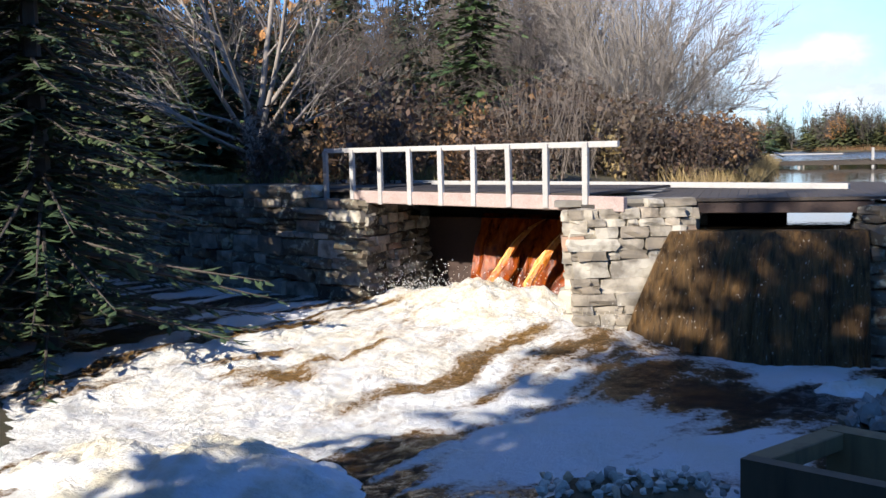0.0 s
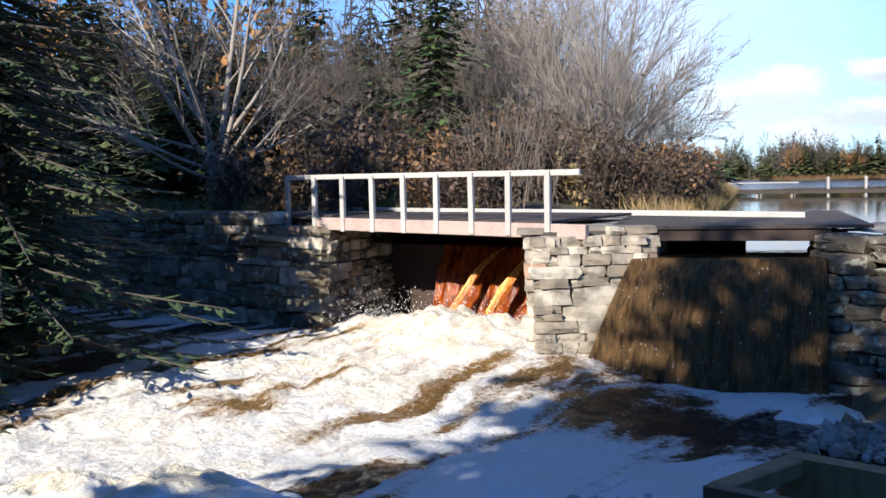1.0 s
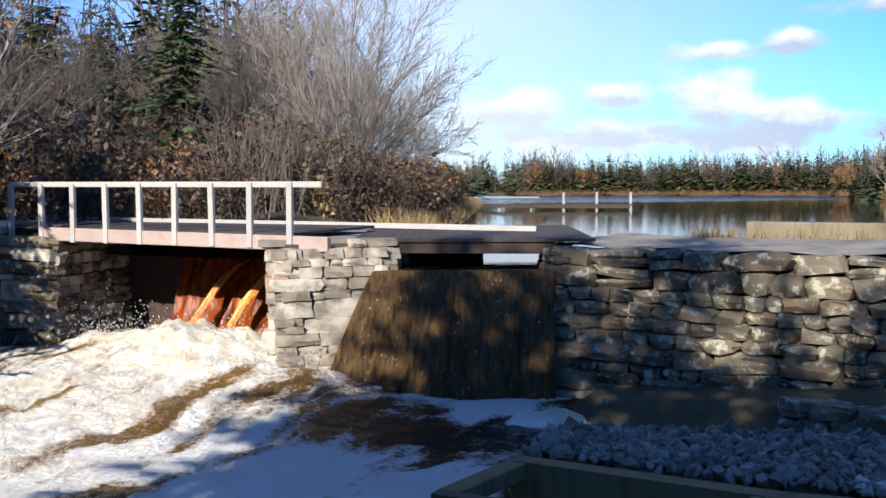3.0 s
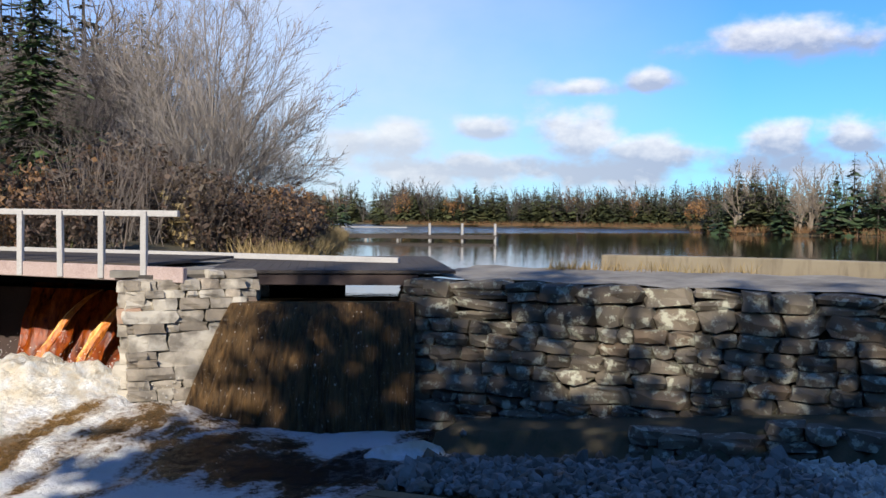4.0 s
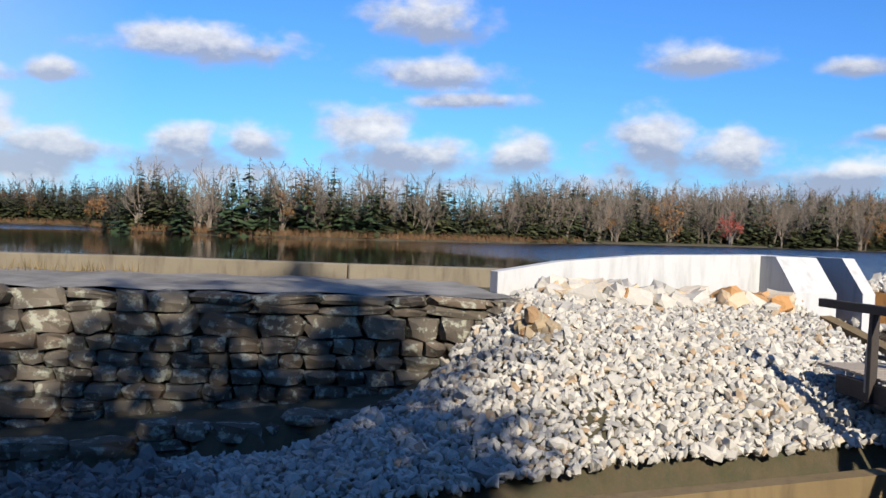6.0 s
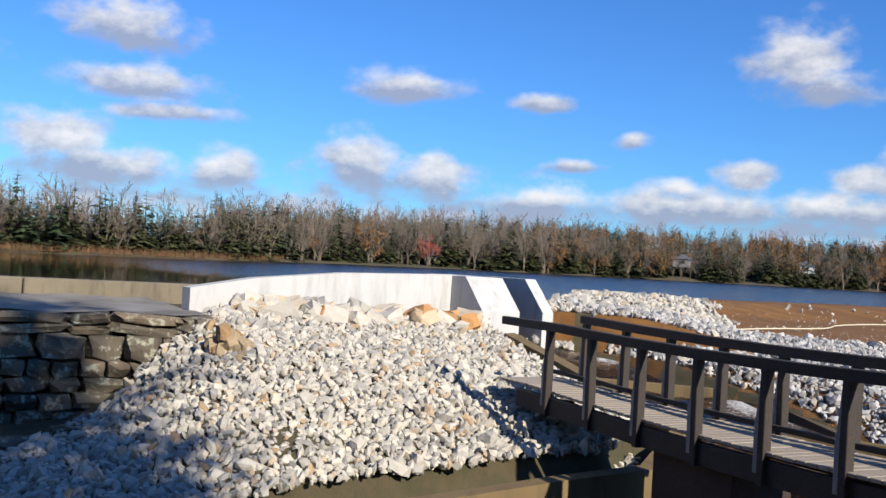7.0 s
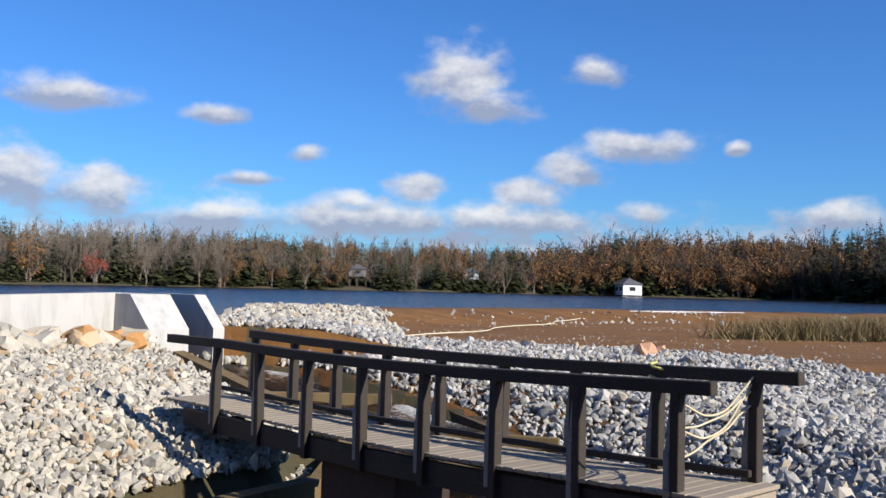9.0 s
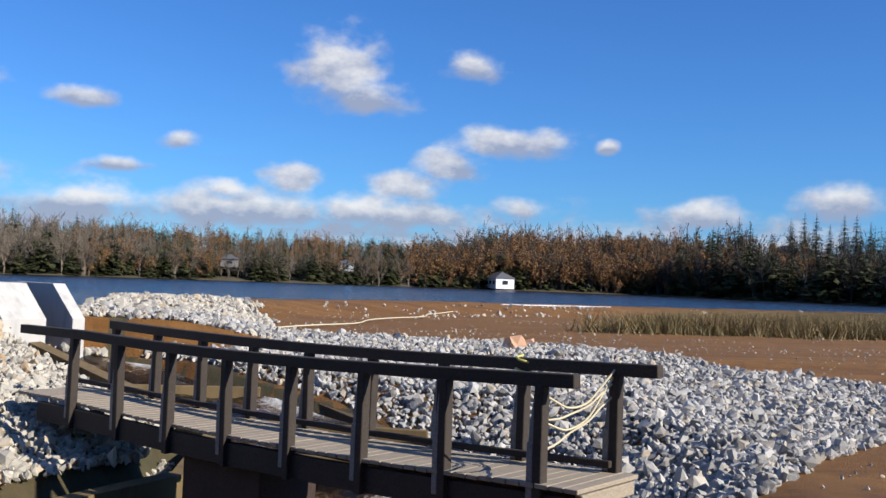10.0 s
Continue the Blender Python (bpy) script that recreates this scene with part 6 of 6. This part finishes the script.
# ---------------------------------------------------------------- small far things
def build_dock():
    root = empty("dock")
    tagged(root, "long low timber boat dock standing in the lake", "dock")
    a, b = Vector((15.5, 76, 0)), Vector((31.8, 65.6, 0))
    way = (b - a).normalized()
    side = Vector((-way.y, way.x, 0))
    for i in range(34):
        p = a.lerp(b, i / 33)
        part("plank", beam_between(bmesh.new(), p - side * 0.7 + Vector((0, 0, 0.42)), p + side * 0.7 + Vector((0, 0, 0.42)), 0.52, 0.08, 0), M["dark_timber"], root)
    for i in range(9):
        p = a.lerp(b, i / 8)
        for k in (-0.6, 0.6):
            tall = 1.3 if (i >= 6 and k < 0) else 0.35
            part("pile", box(bmesh.new(), (0.14, 0.14, 1.2 + tall), pose(p.x + side.x * k, p.y + side.y * k, tall / 2 - 0.6), 0), M["white_timber"], root)
    for k in (-0.7, 0.7):
        part("stringer", beam_between(bmesh.new(), a + side * k + Vector((0, 0, 0.27)), b + side * k + Vector((0, 0, 0.27)), 0.08, 0.2, 0), M["dark_timber"], root)
    bm = beam_between(bmesh.new(), (36, 152, 0.12), (52, 138, 0.12), 1.2, 0.16, 0)
    tagged(part("log_boom", bm, M["grey_timber"]), "thin pale boom floating across the inlet", "boom")


build_dock()


def build_house(name, x, y, z, turn, size, label, wall_mat):
    w, d, h = size
    root = empty(name, pose(x, y, z, rz=turn))
    tagged(root, label, "house")
    part("wall", box(bmesh.new(), (w, d, h), pose(0, 0, h / 2), 0), wall_mat, root)
    bm = bmesh.new()
    e = 0.35
    corners = [bm.verts.new(v) for v in ((-w / 2 - e, -d / 2 - e, h), (w / 2 + e, -d / 2 - e, h), (w / 2 + e, d / 2 + e, h), (-w / 2 - e, d / 2 + e, h))]
    ridge = [bm.verts.new(v) for v in ((-w * 0.22, 0, h + 0.32 * d), (w * 0.22, 0, h + 0.32 * d))]
    for f in ((0, 1, 5, 4), (1, 2, 5), (2, 3, 4, 5), (3, 0, 4)):
        bm.faces.new([(corners + ridge)[i] for i in f])
    bm.faces.new(corners[::-1])
    part("roof", bm, M["dark_roof"], root)
    for i in range(3):
        for sgn in (-1, 1):
            part("window", box(bmesh.new(), (w * 0.17, 0.06, h * 0.36), pose(w * (-0.3 + 0.3 * i), sgn * d / 2, h * 0.58), 0), M["glass_dark"], root)
    for sgn in (-1, 1):
        part("window", box(bmesh.new(), (0.06, d * 0.3, h * 0.36), pose(sgn * w / 2, 0, h * 0.58), 0), M["glass_dark"], root)


def polar(az_, rad):
    return rad * math.sin(radians(az_)), rad * math.cos(radians(az_))


build_house("boat_house", *polar(101.7, 284), 0.35, 12, (8.2, 5.6, 3.0), "small white boathouse with a grey hipped roof at the water", M["white_paint"])
build_house("cottage", *polar(92.9, 262), 2.9, -5, (5, 4, 2.4), "white cottage among the trees of the far shore", M["white_paint"])
build_house("cabin", *polar(86.4, 240), 3.2, 0, (5, 4, 1.8), "pale grey cabin half hidden in the far woods", M["grey_timber"])
build_house("hill_house", *polar(117.3, 350), 15.0, 20, (5, 4, 1.9), "dark house on the rise behind the spruces", M["dark_roof"])

bm = bmesh.new()
beam_between(bm, (58.5, -12.0, 0.5), (62.8, -20.0, 0.5), 1.2, 0.22, 0.05)
tagged(part("white_liner", bm, M["white_liner"]), "white sheeting laid along the lake edge", "sheeting")
me = stone_mesh("boulder", M["pink_stone"], 77, 0.5, 0.14)
for x, y, s, t in ((27.6, -6.2, 0.52, 20), (28.2, -6.75, 0.36, 80)):
    z = float(ground_height(np.array([x]), np.array([y]))[0])
    tagged(piece("boulder", me, None, pose(x, y, z + 0.22 * s, 10, 20, t) @ Matrix.Diagonal((s * 1.2, s * 0.8, s * 0.8, 1))), "pinkish boulder at the edge of the dirt", "boulder", "pink boulders")
tube("ground_rope", [Vector((31 + 22 * i / 20, 0.5 - 9 * i / 20 + 0.4 * math.sin(i * 0.8), float(ground_height(np.array([31 + 22 * i / 20]), np.array([0.5 - 9 * i / 20]))[0]) + 0.12)) for i in range(21)], 0.022, M["rope"], "pale hose lying across the dirt", "hose")

# ---------------------------------------------------------------- stones of the walls, last
rng = np.random.default_rng(11)
lay_stones(right_wall, WALL_A, (17.9, 9.05), right_low, lambda f: 0.46, WALL_STONES, rng, (0.26, 0.48), (0.42, 1.05))
side_a = (WALL_A[0] + 0.5, WALL_A[1] + 1.6)
lay_stones(right_wall, side_a, WALL_A, lambda f: -2.6, lambda f: 0.46, WALL_STONES, rng, (0.28, 0.5), (0.4, 0.8))
lay_stones(pier, PIER_L, PIER_R, lambda f: -2.7, lambda f: 0.40 + 0.25 * f, PALE_STONES, rng, (0.17, 0.33), (0.3, 0.95), 0.06, tilt=0.35)
lay_stones(pier, (PIER_L[0] + 1.0, PIER_L[1] + 4.6), PIER_L, lambda f: -2.7, lambda f: 0.45, PALE_STONES, rng, (0.17, 0.33), (0.3, 0.9), 0.03, tilt=0.35)
lay_stones(pier, PIER_R, (PIER_R[0] + 0.7, PIER_R[1] + 2.0), lambda f: -0.6, lambda f: 0.45, PALE_STONES, rng, (0.17, 0.33), (0.3, 0.9), 0.03, tilt=0.35)
lay_stones(left_wall, LEFT_END, ABUT, lambda f: -2.6, lambda f: 0.95 - 0.25 * f, WALL_STONES[:5] + PALE_STONES[:5], rng, (0.22, 0.42), (0.4, 1.2), 0.05, tilt=0.6)
lay_stones(left_wall, ABUT, (-0.9, 30.0), lambda f: -2.6, lambda f: 0.5, PALE_STONES[5:] + WALL_STONES[5:], rng, (0.2, 0.38), (0.35, 0.95), 0.05, tilt=0.5)
# low second wall at the edge of the terrace
low_wall = empty("terrace_wall")
tagged(low_wall, "low dry-stone wall below the terrace, half buried in broken stone", "stone wall", kind="structure")
n_ = np.array([-0.75, -0.66])
t_ = np.array([(WALL_B[0] - WALL_A[0]) / WALL_LEN, (WALL_B[1] - WALL_A[1]) / WALL_LEN])
la, lb = np.array(WALL_A) + t_ * 5.5 + n_ * 2.25, np.array(WALL_A) + t_ * 12.4 + n_ * 2.0
lay_stones(low_wall, la, lb, lambda f: -2.55 + 0.75 * f, lambda f: -1.95 + 0.75 * f, WALL_STONES, rng, (0.14, 0.24), (0.4, 0.9), 0.05, 0.5)
# brown corner stones where the wall meets the slope, and the large pale blocks under the white wall
corner = empty("corner_stones")
tagged(corner, "heap of rounded brown stones at the end of the wall", "stone heap")
for i in range(46):
    f = rng.random()
    p = np.array([15.90, 8.22]) + np.array([0.16, -0.51]) * rng.random() + np.array([0.3, 0.3]) * f + np.array([0.1, 0.1]) * rng.normal()
    s = rng.uniform(0.22, 0.42)
    z = -0.6 + 0.95 * f
    piece("stone", BROWN_STONES[i % 5], corner, pose(p[0], p[1], min(z, 0.42), *rng.uniform(0, 360, 3)) @ Matrix.Diagonal((s, s * 0.8, s * 0.75, 1)))
CAP_BLOCKS = [stone_mesh("block", M["capstone"], 50 + k, 0.75, 0.10) for k in range(6)]
for me in CAP_BLOCKS:
    me.polygons.foreach_set("use_smooth", [False] * len(me.polygons))
blocks = empty("rock_blocks")
tagged(blocks, "row of large pale and rust-stained rock blocks against the white wall", "rock blocks")
for i in range(80):
    f = rng.random()
    p = np.array([19.0, 9.6]) * (1 - f) + np.array([23.7, 6.4]) * f + np.array([-0.55, -0.8]) * rng.uniform(-0.1, 0.95)
    s = rng.uniform(0.28, 0.6)
    z = float(ground_height(np.array([p[0]]), np.array([p[1]]))[0])
    piece("block", CAP_BLOCKS[i % 6], blocks, pose(p[0], p[1], z + s * 0.22, *rng.uniform(-30, 30, 2), rng.uniform(0, 360)) @ Matrix.Diagonal((s * 1.25, s * 0.8, s * 0.62, 1)))
